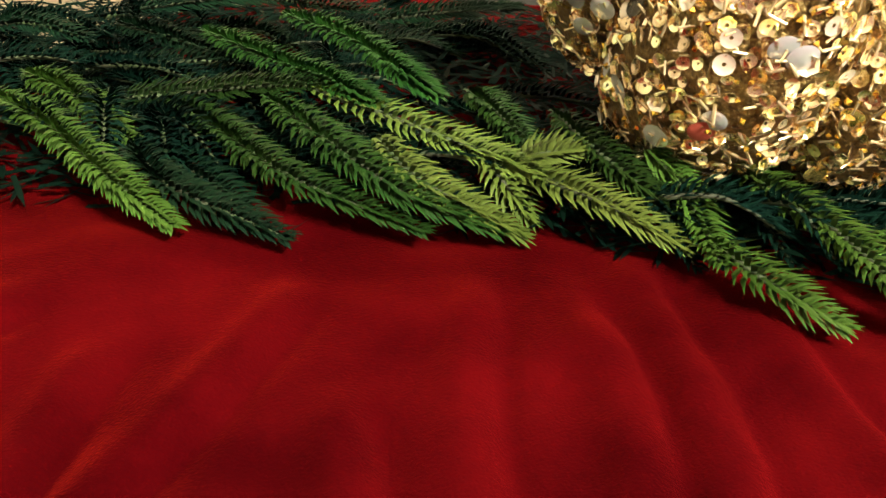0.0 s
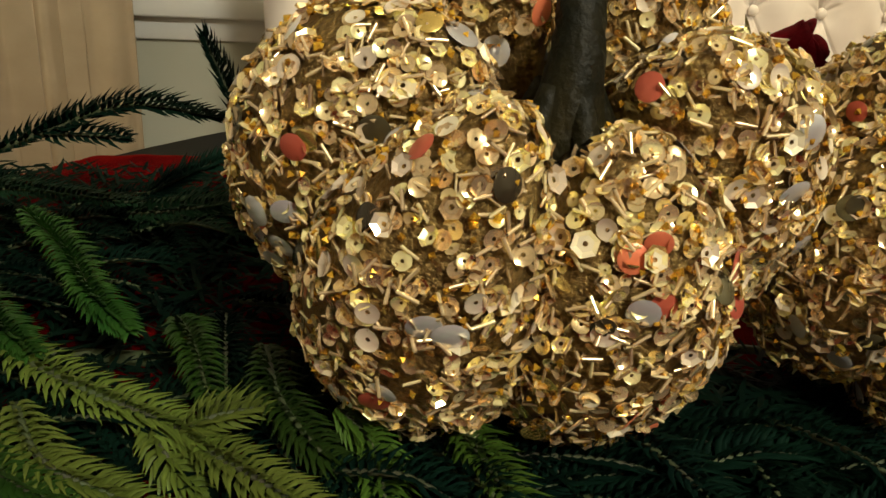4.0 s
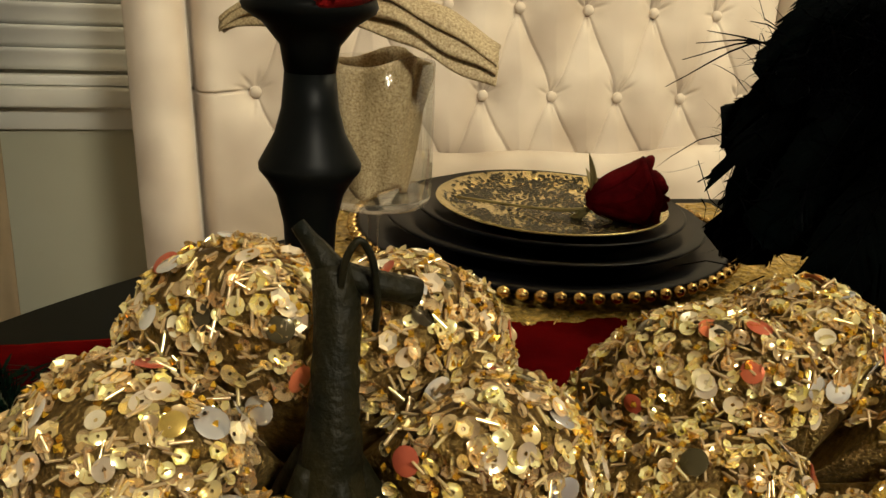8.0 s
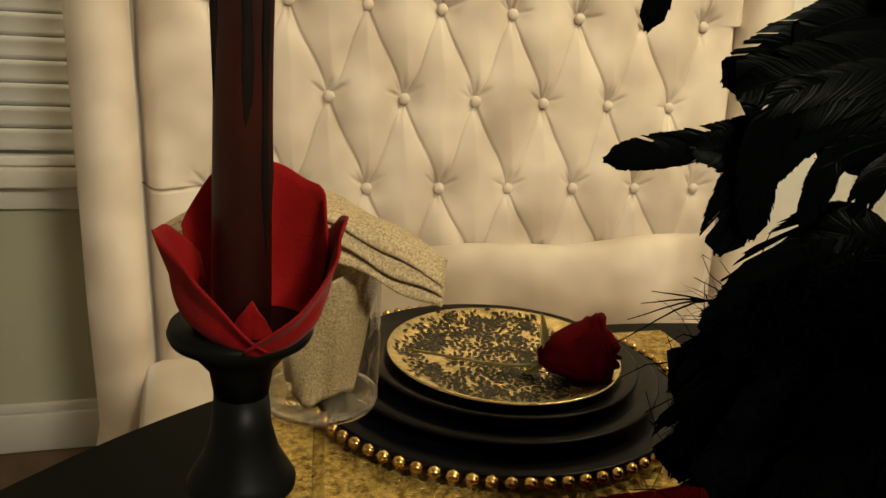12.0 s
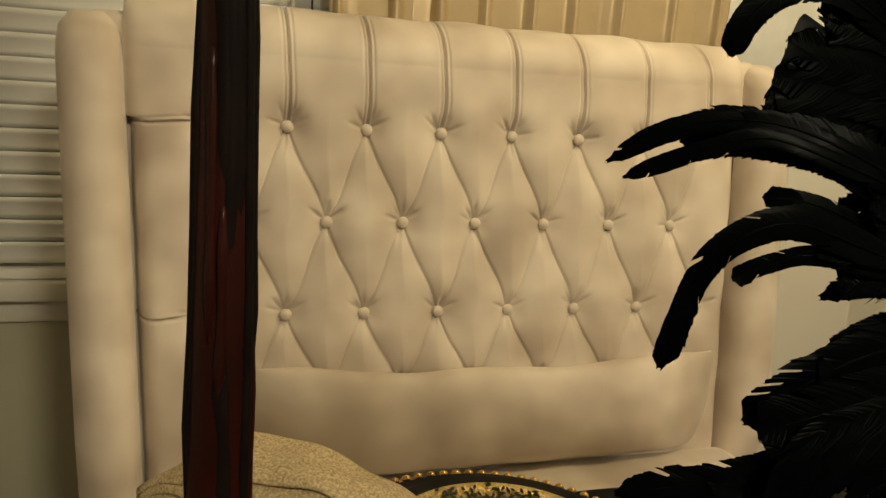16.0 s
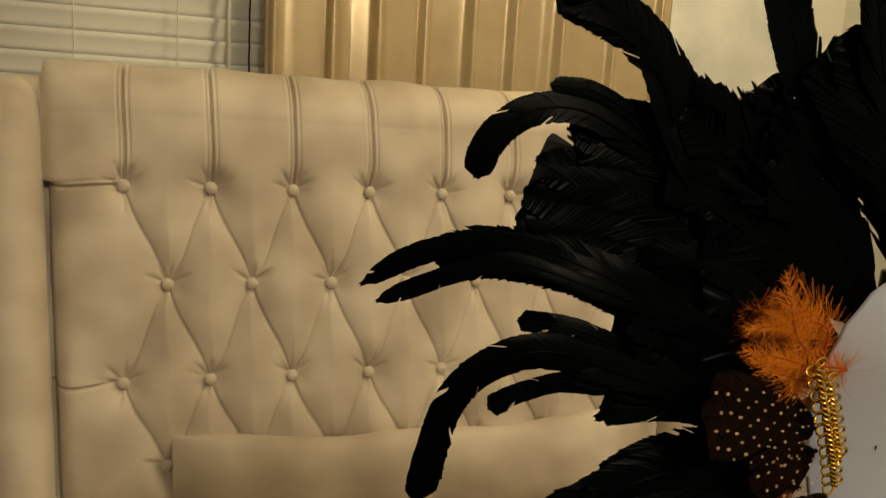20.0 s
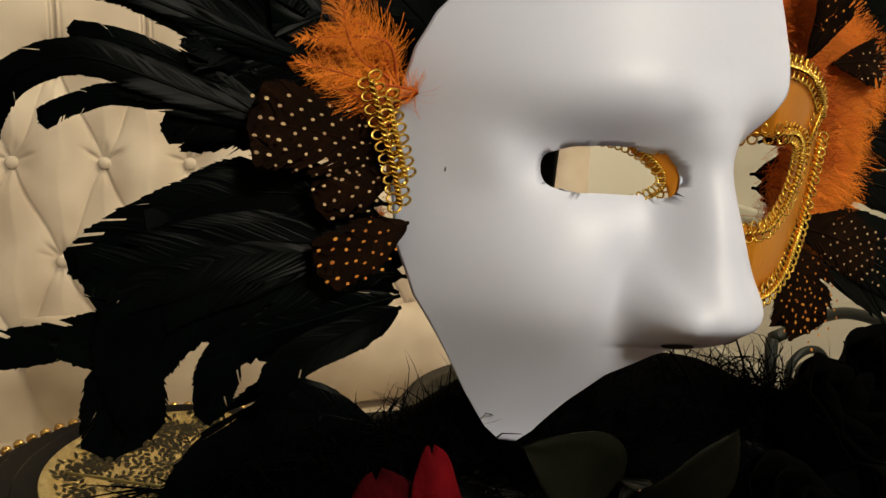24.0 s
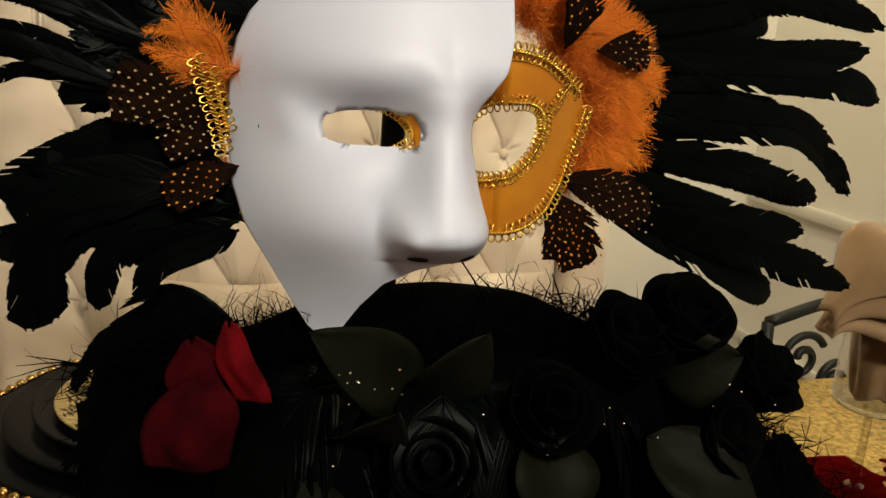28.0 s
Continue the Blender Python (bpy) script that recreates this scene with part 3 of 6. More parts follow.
def spray(points, mat, needle=0.0128, per=0.0022, rows=5):
    ob = put("fir_spray", spray_mesh(points, needle, per=per, rows=rows), mat, garland)
    put("twig", tube(points, [0.0013, 0.0009, 0.0004], 6, 14), TWIG, ob)
    return ob


SPRAYS_YOUNG = [
    [(0.012, 0.355, 0.787), (0.049, 0.329, 0.783), (0.074, 0.319, 0.777), (0.086, 0.310, 0.776)],
    [(0.081, 0.314, 0.775), (0.104, 0.295, 0.773), (0.127, 0.282, 0.765)],
    [(0.079, 0.315, 0.777), (0.089, 0.317, 0.780), (0.101, 0.321, 0.780)],
    [(0.070, 0.322, 0.777), (0.076, 0.311, 0.771), (0.084, 0.306, 0.761)],
    [(0.034, 0.322, 0.782), (0.046, 0.304, 0.776), (0.064, 0.299, 0.768), (0.080, 0.298, 0.759)],
]
SPRAYS_FRONT = [
    [(0.123, 0.315, 0.783), (0.131, 0.308, 0.777), (0.135, 0.292, 0.770), (0.133, 0.267, 0.768)],
    [(0.155, 0.323, 0.777), (0.162, 0.300, 0.776), (0.169, 0.272, 0.776), (0.173, 0.245, 0.774), (0.185, 0.237, 0.769)],
    [(0.135, 0.278, 0.768), (0.139, 0.260, 0.769), (0.147, 0.250, 0.767), (0.158, 0.241, 0.763)],
    [(0.179, 0.271, 0.775), (0.189, 0.252, 0.774), (0.200, 0.237, 0.768), (0.206, 0.224, 0.763)],
    [(-0.107, 0.375, 0.775), (-0.075, 0.340, 0.776), (-0.049, 0.308, 0.773), (-0.027, 0.289, 0.766)],
    [(-0.100, 0.393, 0.777), (-0.076, 0.368, 0.778), (-0.050, 0.339, 0.773)],
]
SPRAYS_MIDDLE = [
    [(-0.005, 0.359, 0.782), (0.019, 0.319, 0.781), (0.042, 0.297, 0.774), (0.071, 0.295, 0.762)],
    [(-0.042, 0.371, 0.776), (-0.019, 0.342, 0.775), (0.008, 0.308, 0.773), (0.047, 0.292, 0.764)],
    [(-0.041, 0.444, 0.783), (-0.011, 0.398, 0.786), (0.018, 0.358, 0.789), (0.033, 0.340, 0.788)],
    [(-0.062, 0.372, 0.775), (-0.035, 0.373, 0.778), (-0.010, 0.368, 0.783), (0.016, 0.356, 0.788)],
    [(-0.006, 0.460, 0.788), (0.023, 0.412, 0.791), (0.042, 0.375, 0.790), (0.056, 0.359, 0.785)],
    [(0.070, 0.370, 0.783), (0.077, 0.355, 0.782), (0.086, 0.326, 0.779)],
    [(0.100, 0.352, 0.782), (0.106, 0.324, 0.781), (0.117, 0.306, 0.776), (0.127, 0.301, 0.770)],
]
SPRAYS_DIM = [
    [(-0.086, 0.473, 0.777), (-0.057, 0.443, 0.780), (-0.029, 0.425, 0.777)],
    [(-0.140, 0.460, 0.777), (-0.119, 0.456, 0.780), (-0.094, 0.447, 0.777)],
    [(-0.043, 0.339, 0.768), (-0.023, 0.319, 0.768), (0.001, 0.294, 0.762)],
    [(-0.049, 0.337, 0.771), (-0.030, 0.305, 0.771), (0.006, 0.288, 0.763)],
    [(0.186, 0.252, 0.773), (0.202, 0.251, 0.772), (0.214, 0.239, 0.766)],
    [(-0.076, 0.479, 0.783), (-0.030, 0.488, 0.788), (0.036, 0.466, 0.790)],
    [(0.037, 0.457, 0.788), (0.072, 0.449, 0.795), (0.106, 0.475, 0.792)],
]
SPRAYS_BACK = [
    [(0.040, 0.477, 0.790), (0.066, 0.490, 0.800), (0.100, 0.540, 0.800)],
    [(0.097, 0.400, 0.815), (0.088, 0.400, 0.848), (0.079, 0.400, 0.872)],
    [(0.000, 0.420, 0.825), (0.046, 0.420, 0.843), (0.080, 0.420, 0.840)],
    [(0.016, 0.421, 0.832), (0.032, 0.421, 0.832), (0.046, 0.421, 0.831)],
    [(0.190, 0.288, 0.768), (0.225, 0.270, 0.770), (0.262, 0.250, 0.763)],
]
# Dim and rear sprays carry the garland's shade in their colour.
for rows_, mat_ in ((SPRAYS_YOUNG, PINELIGHT), (SPRAYS_FRONT, PINEFRESH), (SPRAYS_MIDDLE, PINE), (SPRAYS_DIM, PINEDIM), (SPRAYS_BACK, PINESHADE)):
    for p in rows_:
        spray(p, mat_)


def front_edge(x):
    return np.interp(x, [-0.25, -0.1, 0.06, 0.155, 0.25, 0.45], [0.33, 0.305, 0.292, 0.255, 0.240, 0.27])


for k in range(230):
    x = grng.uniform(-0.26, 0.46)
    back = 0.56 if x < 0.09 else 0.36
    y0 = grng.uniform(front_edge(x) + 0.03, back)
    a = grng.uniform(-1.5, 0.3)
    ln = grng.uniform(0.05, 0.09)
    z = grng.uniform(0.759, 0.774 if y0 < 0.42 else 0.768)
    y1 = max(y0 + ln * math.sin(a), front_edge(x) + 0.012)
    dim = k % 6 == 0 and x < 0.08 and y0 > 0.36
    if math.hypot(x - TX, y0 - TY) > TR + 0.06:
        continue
    spray([(x, y0, z), (x + 0.5 * ln * math.cos(a), (y0 + y1) / 2, z + 0.005), (x + ln * math.cos(a), y1, z - 0.004)], PINEDIM if dim else PINESHADE, per=0.0028, rows=4)
# Bed of near-black needles: the shade under the sprays, put into their colour.
bv, bf = [], []
for k in range(15000):
    x = grng.uniform(-0.30, 0.46)
    back = 0.60 if x < 0.20 else 0.37
    lo = front_edge(x) + 0.020
    y = lo + (back - lo) * grng.uniform(0, 1)
    z = grng.uniform(0.754, 0.768)
    a, ln = grng.uniform(0, 6.28), grng.uniform(0.010, 0.020)
    d = np.array((math.cos(a), math.sin(a), grng.uniform(-0.2, 0.3)))
    w = np.array((-math.sin(a), math.cos(a), 0.3)) * 0.0009
    if math.hypot(x - TX, y - TY) > TR + 0.06:
        continue
    p = np.array((x, y, z))
    b = len(bv)
    bv += [p - w, p + w, p + d * ln * 0.6 + w, p + d * ln * 0.6 - w, p + d * ln]
    bf += [(b, b + 1, b + 2, b + 3), (b + 3, b + 2, b + 4)]
tagged(put("needle_bed", (bv, bf), PINESHADE, garland, smooth=False), kind="stuff")
put("main_stem", tube([(-0.18, 0.42, 0.757), (-0.1, 0.41, 0.758), (0.08, 0.385, 0.758), (0.2, 0.40, 0.757), (0.42, 0.36, 0.757)], 0.003, 8, 30), TWIG, garland)

# ---- sequinned pumpkins ----
LOBES = 6


def rind(a, p, R=0.081, H=0.063):
    """The rind's point at the angle a round the axis and p along the rib."""
    lobe = abs(math.cos(LOBES * a / 2))
    g = 0.63 + 0.37 * lobe**0.6
    wob = 1 + 0.05 * math.sin(2 * a + 1.1) + 0.03 * math.sin(3 * a)
    r = (0.40 * R + 0.60 * R * g * math.cos(p)) * wob
    dip = 1 - 0.55 * (max(0.0, abs(p) - math.pi / 2) / 0.66) ** 1.5
    return np.array((r * math.cos(a), r * math.sin(a), H * g * (1 + 0.06 * math.sin(a * 3 + 2)) * math.sin(p) * dip))


def ring_disc(r_out, r_in, n=12, cup=0.0):
    verts = [(r_in * math.cos(2 * math.pi * k / n), r_in * math.sin(2 * math.pi * k / n), 0.0) for k in range(n)]
    verts += [(0.62 * r_out * math.cos(2 * math.pi * k / n), 0.62 * r_out * math.sin(2 * math.pi * k / n), 0.0) for k in range(n)]
    verts += [(r_out * math.cos(2 * math.pi * k / n), r_out * math.sin(2 * math.pi * k / n), cup) for k in range(n)]
    faces = [(i * n + k, i * n + (k + 1) % n, (i + 1) * n + (k + 1) % n, (i + 1) * n + k) for i in range(2) for k in range(n)]
    return verts, faces


def dome_disc(r, h, n=16):
    verts = [(0, 0, h)] + [(r * 0.85 * math.cos(2 * math.pi * k / n), r * 0.85 * math.sin(2 * math.pi * k / n), h * 0.7) for k in range(n)]
    verts += [(r * math.cos(2 * math.pi * k / n), r * math.sin(2 * math.pi * k / n), 0) for k in range(n)]
    faces = [(0, 1 + k, 1 + (k + 1) % n) for k in range(n)] + [(1 + k, 1 + n + k, 1 + n + (k + 1) % n, 1 + (k + 1) % n) for k in range(n)]
    return verts, faces


SEQ_A = mesh("sequin", *ring_disc(0.0031, 0.0006, 14, 0.0004), SEQUINP)
SEQ_B = mesh("sequin", *ring_disc(0.0034, 0.0007, 6, 0.0011), SEQUINP, smooth=False)
SEQ_C = mesh("sequin", *dome_disc(0.0043, 0.0004), PAILLETTE)
SEQ_D, SEQ_E, SEQ_F = (mesh("sequin", *dome_disc(r, 0.0004), m) for r, m in ((0.0040, CORAL), (0.0038, SMOKE), (0.0036, LEMON)))
BUG = ([(0.0005 * math.cos(k * math.pi / 3), 0.0005 * math.sin(k * math.pi / 3), z) for z in (-0.0025, 0.0025) for k in range(6)],
       [(k, (k + 1) % 6, 6 + (k + 1) % 6, 6 + k) for k in range(6)])
BEAD = ([(0.0012 * a, 0.0012 * b, 0.0012 * c) for a, b, c in ((1, 0, 0), (-1, 0, 0), (0, 1, 0), (0, -1, 0), (0, 0, 1), (0, 0, -1))],
        [(0, 2, 4), (2, 1, 4), (1, 3, 4), (3, 0, 4), (2, 0, 5), (1, 2, 5), (3, 1, 5), (0, 3, 5)])


def scatter(proto, spots):
    pv, out_v, out_f = np.array(proto[0]), [], []
    for m in spots:
        a = np.array(m)
        b = len(out_v)
        out_v += [tuple(v) for v in pv @ a[:3, :3].T + a[:3, 3]]
        out_f += [tuple(i + b for i in q) for q in proto[1]]
    return out_v, out_f


def pumpkin(centre, tilt, turn, seed, label, stem, R, H):
    rng = np.random.default_rng(seed)
    body = empty("sequin_pumpkin", (centre[0], centre[1], TOP + 0.004), label, "pumpkin", "sequinned pumpkins on the table")
    place = Matrix.Translation(centre) @ pose(0, 0, 0, tilt) @ pose(0, 0, 0, 0, 0, turn)
    na, npz = 154, 46
    lim = radians(128)
    verts = [tuple(place @ Vector(rind(2 * math.pi * i / na, -lim + 2 * lim * j / (npz - 1), R, H))) for j in range(npz) for i in range(na)]
    faces = [(j * na + i, j * na + (i + 1) % na, (j + 1) * na + (i + 1) % na, (j + 1) * na + i) for j in range(npz - 1) for i in range(na)]
    put("rind", (verts, faces), GLITTER, body)

    def spot(lift, wild):
        while True:
            a, p = rng.uniform(0, 2 * math.pi), rng.uniform(-lim * 0.95, lim * 0.86)
            if rng.uniform() < 0.35 + 0.65 * max(0.05, 0.4 + 0.6 * math.cos(p)):
                break
        q, qa, qp = rind(a, p, R, H), rind(a + 1e-3, p, R, H), rind(a, p + 1e-3, R, H)
        nrm = unit(np.cross(qa - q, qp - q))
        q = place @ Vector(q + nrm * lift)
        d = unit(np.array(place.to_3x3() @ Vector(nrm)) + rng.normal(0, wild, 3))
        return q, d, Vector(d).to_track_quat("Z", "Y").to_matrix().to_4x4() @ pose(0, 0, 0, 0, 0, rng.uniform(0, 360))

    def many(count, lift, wild, flat=True, scale=(0.8, 1.1)):
        out = []
        while len(out) < count:
            q, d, m = spot(rng.uniform(*lift), wild)
            if not flat:
                m = m @ pose(0, 0, 0, 90 + rng.uniform(-15, 15), 0, 0)
            k = rng.uniform(*scale)
            out.append(Matrix.Translation(q) @ m @ Matrix.Diagonal((k, k, k, 1)))
        return out

    tagged(put("sequin_layer", scatter(ring_disc(0.0030, 0.0006, 10, 0.0004), many(4600, (0.0004, 0.0020), 0.42, True, (0.55, 0.95))), SEQUIN, body), kind="stuff")
    tagged(put("cup_sequin_layer", scatter(ring_disc(0.0033, 0.0008, 6, 0.0012), many(1100, (0.001, 0.0024), 0.45, True, (0.6, 0.95))), SEQUIN, body, smooth=False), kind="stuff")
    tagged(put("bugle_bead_layer", scatter(BUG, many(3600, (0.0008, 0.0026), 0.35, False, (0.8, 1.2))), BUGLE, body), kind="stuff")
    tagged(put("amber_bead_layer", scatter(BEAD, many(1200, (0.001, 0.0026), 0.3, True, (0.8, 1.3))), AMBER, body, smooth=False), kind="stuff")
    made = 0
    while made < 270:
        q, d, m = spot(rng.uniform(0.0018, 0.0028), 0.2)
        if d[1] > 0.35 or d[2] < -0.5:
            continue
        data = (SEQ_C, SEQ_B, SEQ_A, SEQ_D, SEQ_C, SEQ_A, SEQ_B, SEQ_F, SEQ_A, SEQ_E, SEQ_B, SEQ_A)[made % 12]
        s = put("sequin" if data in (SEQ_A, SEQ_B) else "paillette", data, None, body)
        s.matrix_parent_inverse = Matrix.Translation(-Vector(body.location))
        k = rng.uniform(0.85, 1.12)
        s.matrix_basis = Matrix.Translation(q) @ m @ Matrix.Diagonal((k, k, k, 1))
        made += 1
    if stem:
        bz = Vector((0.180, 0.318, 0.862))
        pts = [bz + Vector((-0.002, 0.012, -0.014)), bz + Vector((0.0, 0.0, 0.0)), bz + Vector((0.0012, -0.001, 0.018)), bz + Vector((0.0024, 0.004, 0.036)), bz + Vector((0.0035, 0.010, 0.050)), bz + Vector((0.0025, 0.014, 0.060))]
        st = put("stem", tube(pts, [0.0150, 0.0125, 0.0085, 0.0066, 0.0060, 0.0062, 0.0055], 9, 26), STEM, body, "bronzed stem with a cross twig and a wire loop")
        for a in range(5):
            ca, sa = math.cos(1.25 * a), math.sin(1.25 * a)
            put("stem_root", tube([bz + Vector((0.006 * ca, 0.006 * sa, 0.014)), bz + Vector((0.011 * ca, 0.011 * sa, 0.002)), bz + Vector((0.016 * ca, 0.015 * sa, -0.008))], [0.0030, 0.0042, 0.0030], 7, 10), STEM, st)
        put("cross_twig", tube([(0.1745, 0.336, 0.9320), (0.1785, 0.333, 0.9270), (0.1850, 0.331, 0.9200), (0.2050, 0.330, 0.9145)], [0.0020, 0.0024, 0.0036, 0.0038, 0.0036], 8, 16), STEM, st)
        put("wire_loop", tube([(0.1835, 0.326, 0.910), (0.1845, 0.325, 0.924), (0.1880, 0.325, 0.9310), (0.1915, 0.325, 0.926), (0.1932, 0.3255, 0.915), (0.1930, 0.327, 0.906)], 0.0010, 7, 30), STEM, st)
    return body


pumpkin((0.179, 0.357, 0.836), 41, -8, 31, "gold sequinned pumpkin with a bronze stem, tipped forward", True, 0.084, 0.069)
pumpkin((0.341, 0.347, 0.823), 38, 10, 32, "gold sequinned pumpkin beside the black feathers", False, 0.080, 0.060)

# ---- candle holder, flower and candle ----
CX, CY = 0.1905, 0.464
holder = empty("candle_holder", (CX, CY, TOP), "turned matt black candle holder", "candle holder")
put("holder_base", lathe([(0.034, 0.0), (0.036, 0.006), (0.030, 0.014), (0.016, 0.03), (0.0125, 0.06), (0.0145, 0.085), (0.0112, 0.10)], (CX, CY, TOP), 56), MATTBLACK, holder)
put("turned_stem", lathe([(0.0112, 0.10), (0.0100, 0.125), (0.0108, 0.142), (0.0135, 0.154), (0.0175, 0.161), (0.0203, 0.1645), (0.0205, 0.167), (0.0180, 0.1715), (0.0140, 0.179), (0.0113, 0.189), (0.0100, 0.203)], (CX, CY, TOP), 56), MATTBLACK, holder)
put("drip_cup", lathe([(0.0100, 0.203), (0.0116, 0.213), (0.0180, 0.221), (0.0250, 0.2255), (0.0260, 0.228), (0.0250, 0.231), (0.012, 0.230)], (CX, CY, TOP), 56), MATTBLACK, holder)
flower = empty("candle_flower", (CX, CY, 0.981), "red fabric flower cupped round the candle", "flower")


def cup_petal(a0, a1, heights, reach, curl, seed):
    """A broad petal cupped round the candle: heights run along its rim from the angle a0 to a1."""
    rng = np.random.default_rng(seed)
    j1, j2 = rng.uniform(0, 6, 2)

    def f(u, v):
        h = float(np.interp(u, np.linspace(0, 1, len(heights)), heights)) * (1 - 0.22 * abs(2 * u - 1) ** 5)
        side = abs(2 * u - 1) ** 4
        a = radians(a0 + (a1 - a0) * (0.5 + (u - 0.5) * (0.75 + 0.25 * min(1, v * 1.6))))
        r = 0.009 + (reach - 0.009) * (1 - (1 - v) ** 4) + curl * max(0, v - 0.7) / 0.3 + (reach / 0.03) ** 3 * (0.0022 * math.sin(9 * u + j1) + 0.0008 * math.sin(23 * u + j2)) * v - 0.003 * side * v
        z = h * v ** 1.35 + (reach / 0.03) ** 3 * (0.0020 * math.sin(7 * u + j2) + 0.0008 * math.sin(21 * u + j1)) * v
        return CX + 0.004 + r * math.cos(a), CY + r * math.sin(a), 0.9765 + z

    return sheet(f, 29, 17)


for k, (a0, a1, heights, reach, curl) in enumerate((
        (132, 274, (0.034, 0.040, 0.040, 0.033, 0.020, 0.009), 0.0270, 0.0045),
        (260, 402, (0.009, 0.020, 0.031, 0.042, 0.044, 0.036), 0.0290, 0.0050),
        (5, 140, (0.042, 0.053, 0.057, 0.054, 0.046), 0.0290, 0.003),
        (238, 292, (0.008, 0.019, 0.006), 0.0165, 0.001))):
    thick(put("petal", cup_petal(a0, a1, heights, reach, curl, 40 + k), PETAL, flower), 0.0008)
candle = empty("taper_candle", (CX, CY, 0.975), "tall oxblood taper candle with dark drips, lit", "candle")
put("wax", lathe([(0.0106, -0.003), (0.0105, 0.02), (0.0093, 0.12), (0.0078, 0.2), (0.0068, 0.257), (0.0060, 0.2625), (0.0035, 0.2640), (0.0015, 0.2625)], (CX, CY, 0.975), 40), WAX, candle)
crng = np.random.default_rng(9)
for k in range(9):
    a, z1 = crng.uniform(-2.9, -0.2), crng.uniform(1.08, 1.236)
    z0 = z1 - crng.uniform(0.05, 0.15)
    rad = lambda z: np.interp(z, [0.972, 0.995, 1.095, 1.175, 1.232], [0.0106, 0.0105, 0.0093, 0.0078, 0.0067])
    pts = [(CX + (rad(z) - 0.0002) * math.cos(a + 0.06 * math.sin(40 * z)), CY + (rad(z) - 0.0002) * math.sin(a + 0.06 * math.sin(40 * z)), z) for z in np.linspace(z1, z0, 5)]
    put("wax_drip", tube(pts, [0.0008, 0.0017, 0.0014, 0.0013, 0.0018, 0.0003], 7, 16), WAXDARK if k % 3 else WAX, candle)
for k, (a, z1, z0) in enumerate(((-1.45, 1.236, 1.120), (-1.75, 1.225, 1.150), (-1.15, 1.215, 1.140), (-1.60, 1.12, 1.04))):
    pts = [(CX + (rad(z) - 0.0030) * math.cos(a + 0.10 * math.sin(60 * z)), CY + (rad(z) - 0.0030) * math.sin(a + 0.10 * math.sin(60 * z)), z) for z in np.linspace(z1, z0, 6)]
    put("wax_drip", tube(pts, [0.0030, 0.0037, 0.0034, 0.0036, 0.0032, 0.0020], 10, 20), WAXDARK, candle, "charred streak down the wax")
put("wick", tube([(CX, CY, 1.236), (CX + 0.0004, CY, 1.2415), (CX + 0.0010, CY, 1.245)], 0.0006, 6, 6), WICK_AND_HOLE, candle)
put("flame", lathe([(0.0004, 0.0), (0.0034, 0.002), (0.0047, 0.0055), (0.0046, 0.0085), (0.0034, 0.0115), (0.0016, 0.0138), (0.0003, 0.0146)], (CX + 0.0005, CY, 1.2425), 20), FLAME, candle, "small bright flame")
put("flame_root", lathe([(0.0006, 0.0), (0.0026, 0.002), (0.0032, 0.0038), (0.0030, 0.0042)], (CX + 0.0005, CY, 1.2405), 16), FLAMEBLUE, candle)

for o in candle.children:
    o.data.transform(Matrix.Translation((CX, CY, 0.975)) @ Matrix.Shear("XY", 4, (0.006, -0.055)) @ Matrix.Translation((-CX, -CY, -0.975)))

# ---- place setting ----
PX, PY = 0.441, 0.822
placemat = put("placemat", box(0.222, 0.69, 0.640, 0.935, TOP + 0.001, TOP + 0.005, 0.001), MAT, label="gold beaded placemat with a woven leaf pattern", category="placemat")
prng = np.random.default_rng(17)
pv, pf = [], []
for k in range(3200):
    x, y = prng.uniform(0.225, 0.685), prng.uniform(0.643, 0.93) if k % 2 else prng.uniform(0.643, 0.74)
    cell = noise.noise((x * 16, y * 16, 2.0))
    a = 6 * cell + (0.5 if prng.uniform() < 0.5 else -0.5)
    ln = 0.006
    p0, p1 = (x - ln * math.cos(a), y - ln * math.sin(a), TOP + 0.0053), (x + ln * math.cos(a), y + ln * math.sin(a), TOP + 0.0053)
    v, f = tube([p0, p1], 0.0006, 4, 2)
    pf += [tuple(i + len(pv) for i in q) for q in f]
    pv += v
put("bead_layer", (pv, pf), MAT, placemat, kind="stuff")

charger = empty("charger_plate", (PX, PY, TOP + 0.005), "black charger plate with a rim of gold beads", "plate")
put("charger_disc", lathe([(0.09, 0.0), (0.10, 0.004), (0.13, 0.007), (0.168, 0.013), (0.171, 0.015), (0.168, 0.0165), (0.13, 0.010), (0.05, 0.009)], (PX, PY, TOP + 0.005), 96), CERAMIC, charger)
bead_mesh = mesh("bead", *lathe([(0.0012, -0.005), (0.0035, -0.0037), (0.005, 0.0), (0.0035, 0.0037), (0.0012, 0.005)], (0, 0, 0), 14), GOLDBEAD)
NB = 78
for k in range(NB):
    a = 2 * math.pi * k / NB
    b = put("bead", bead_mesh, None, charger)
    b.matrix_parent_inverse = Matrix()
    b.matrix_local = Matrix.Translation((0.1755 * math.cos(a), 0.1755 * math.sin(a), 0.014)) @ pose(0, 0, 0, 90, 0, math.degrees(a))
dinner = put("dinner_plate", lathe([(0.075, 0.0), (0.08, 0.004), (0.11, 0.006), (0.146, 0.016), (0.148, 0.018), (0.146, 0.0195), (0.112, 0.010), (0.05, 0.008)], (PX + 0.002, PY + 0.002, TOP + 0.0145), 96), CERAMIC, label="black stoneware dinner plate on the charger", category="plate")
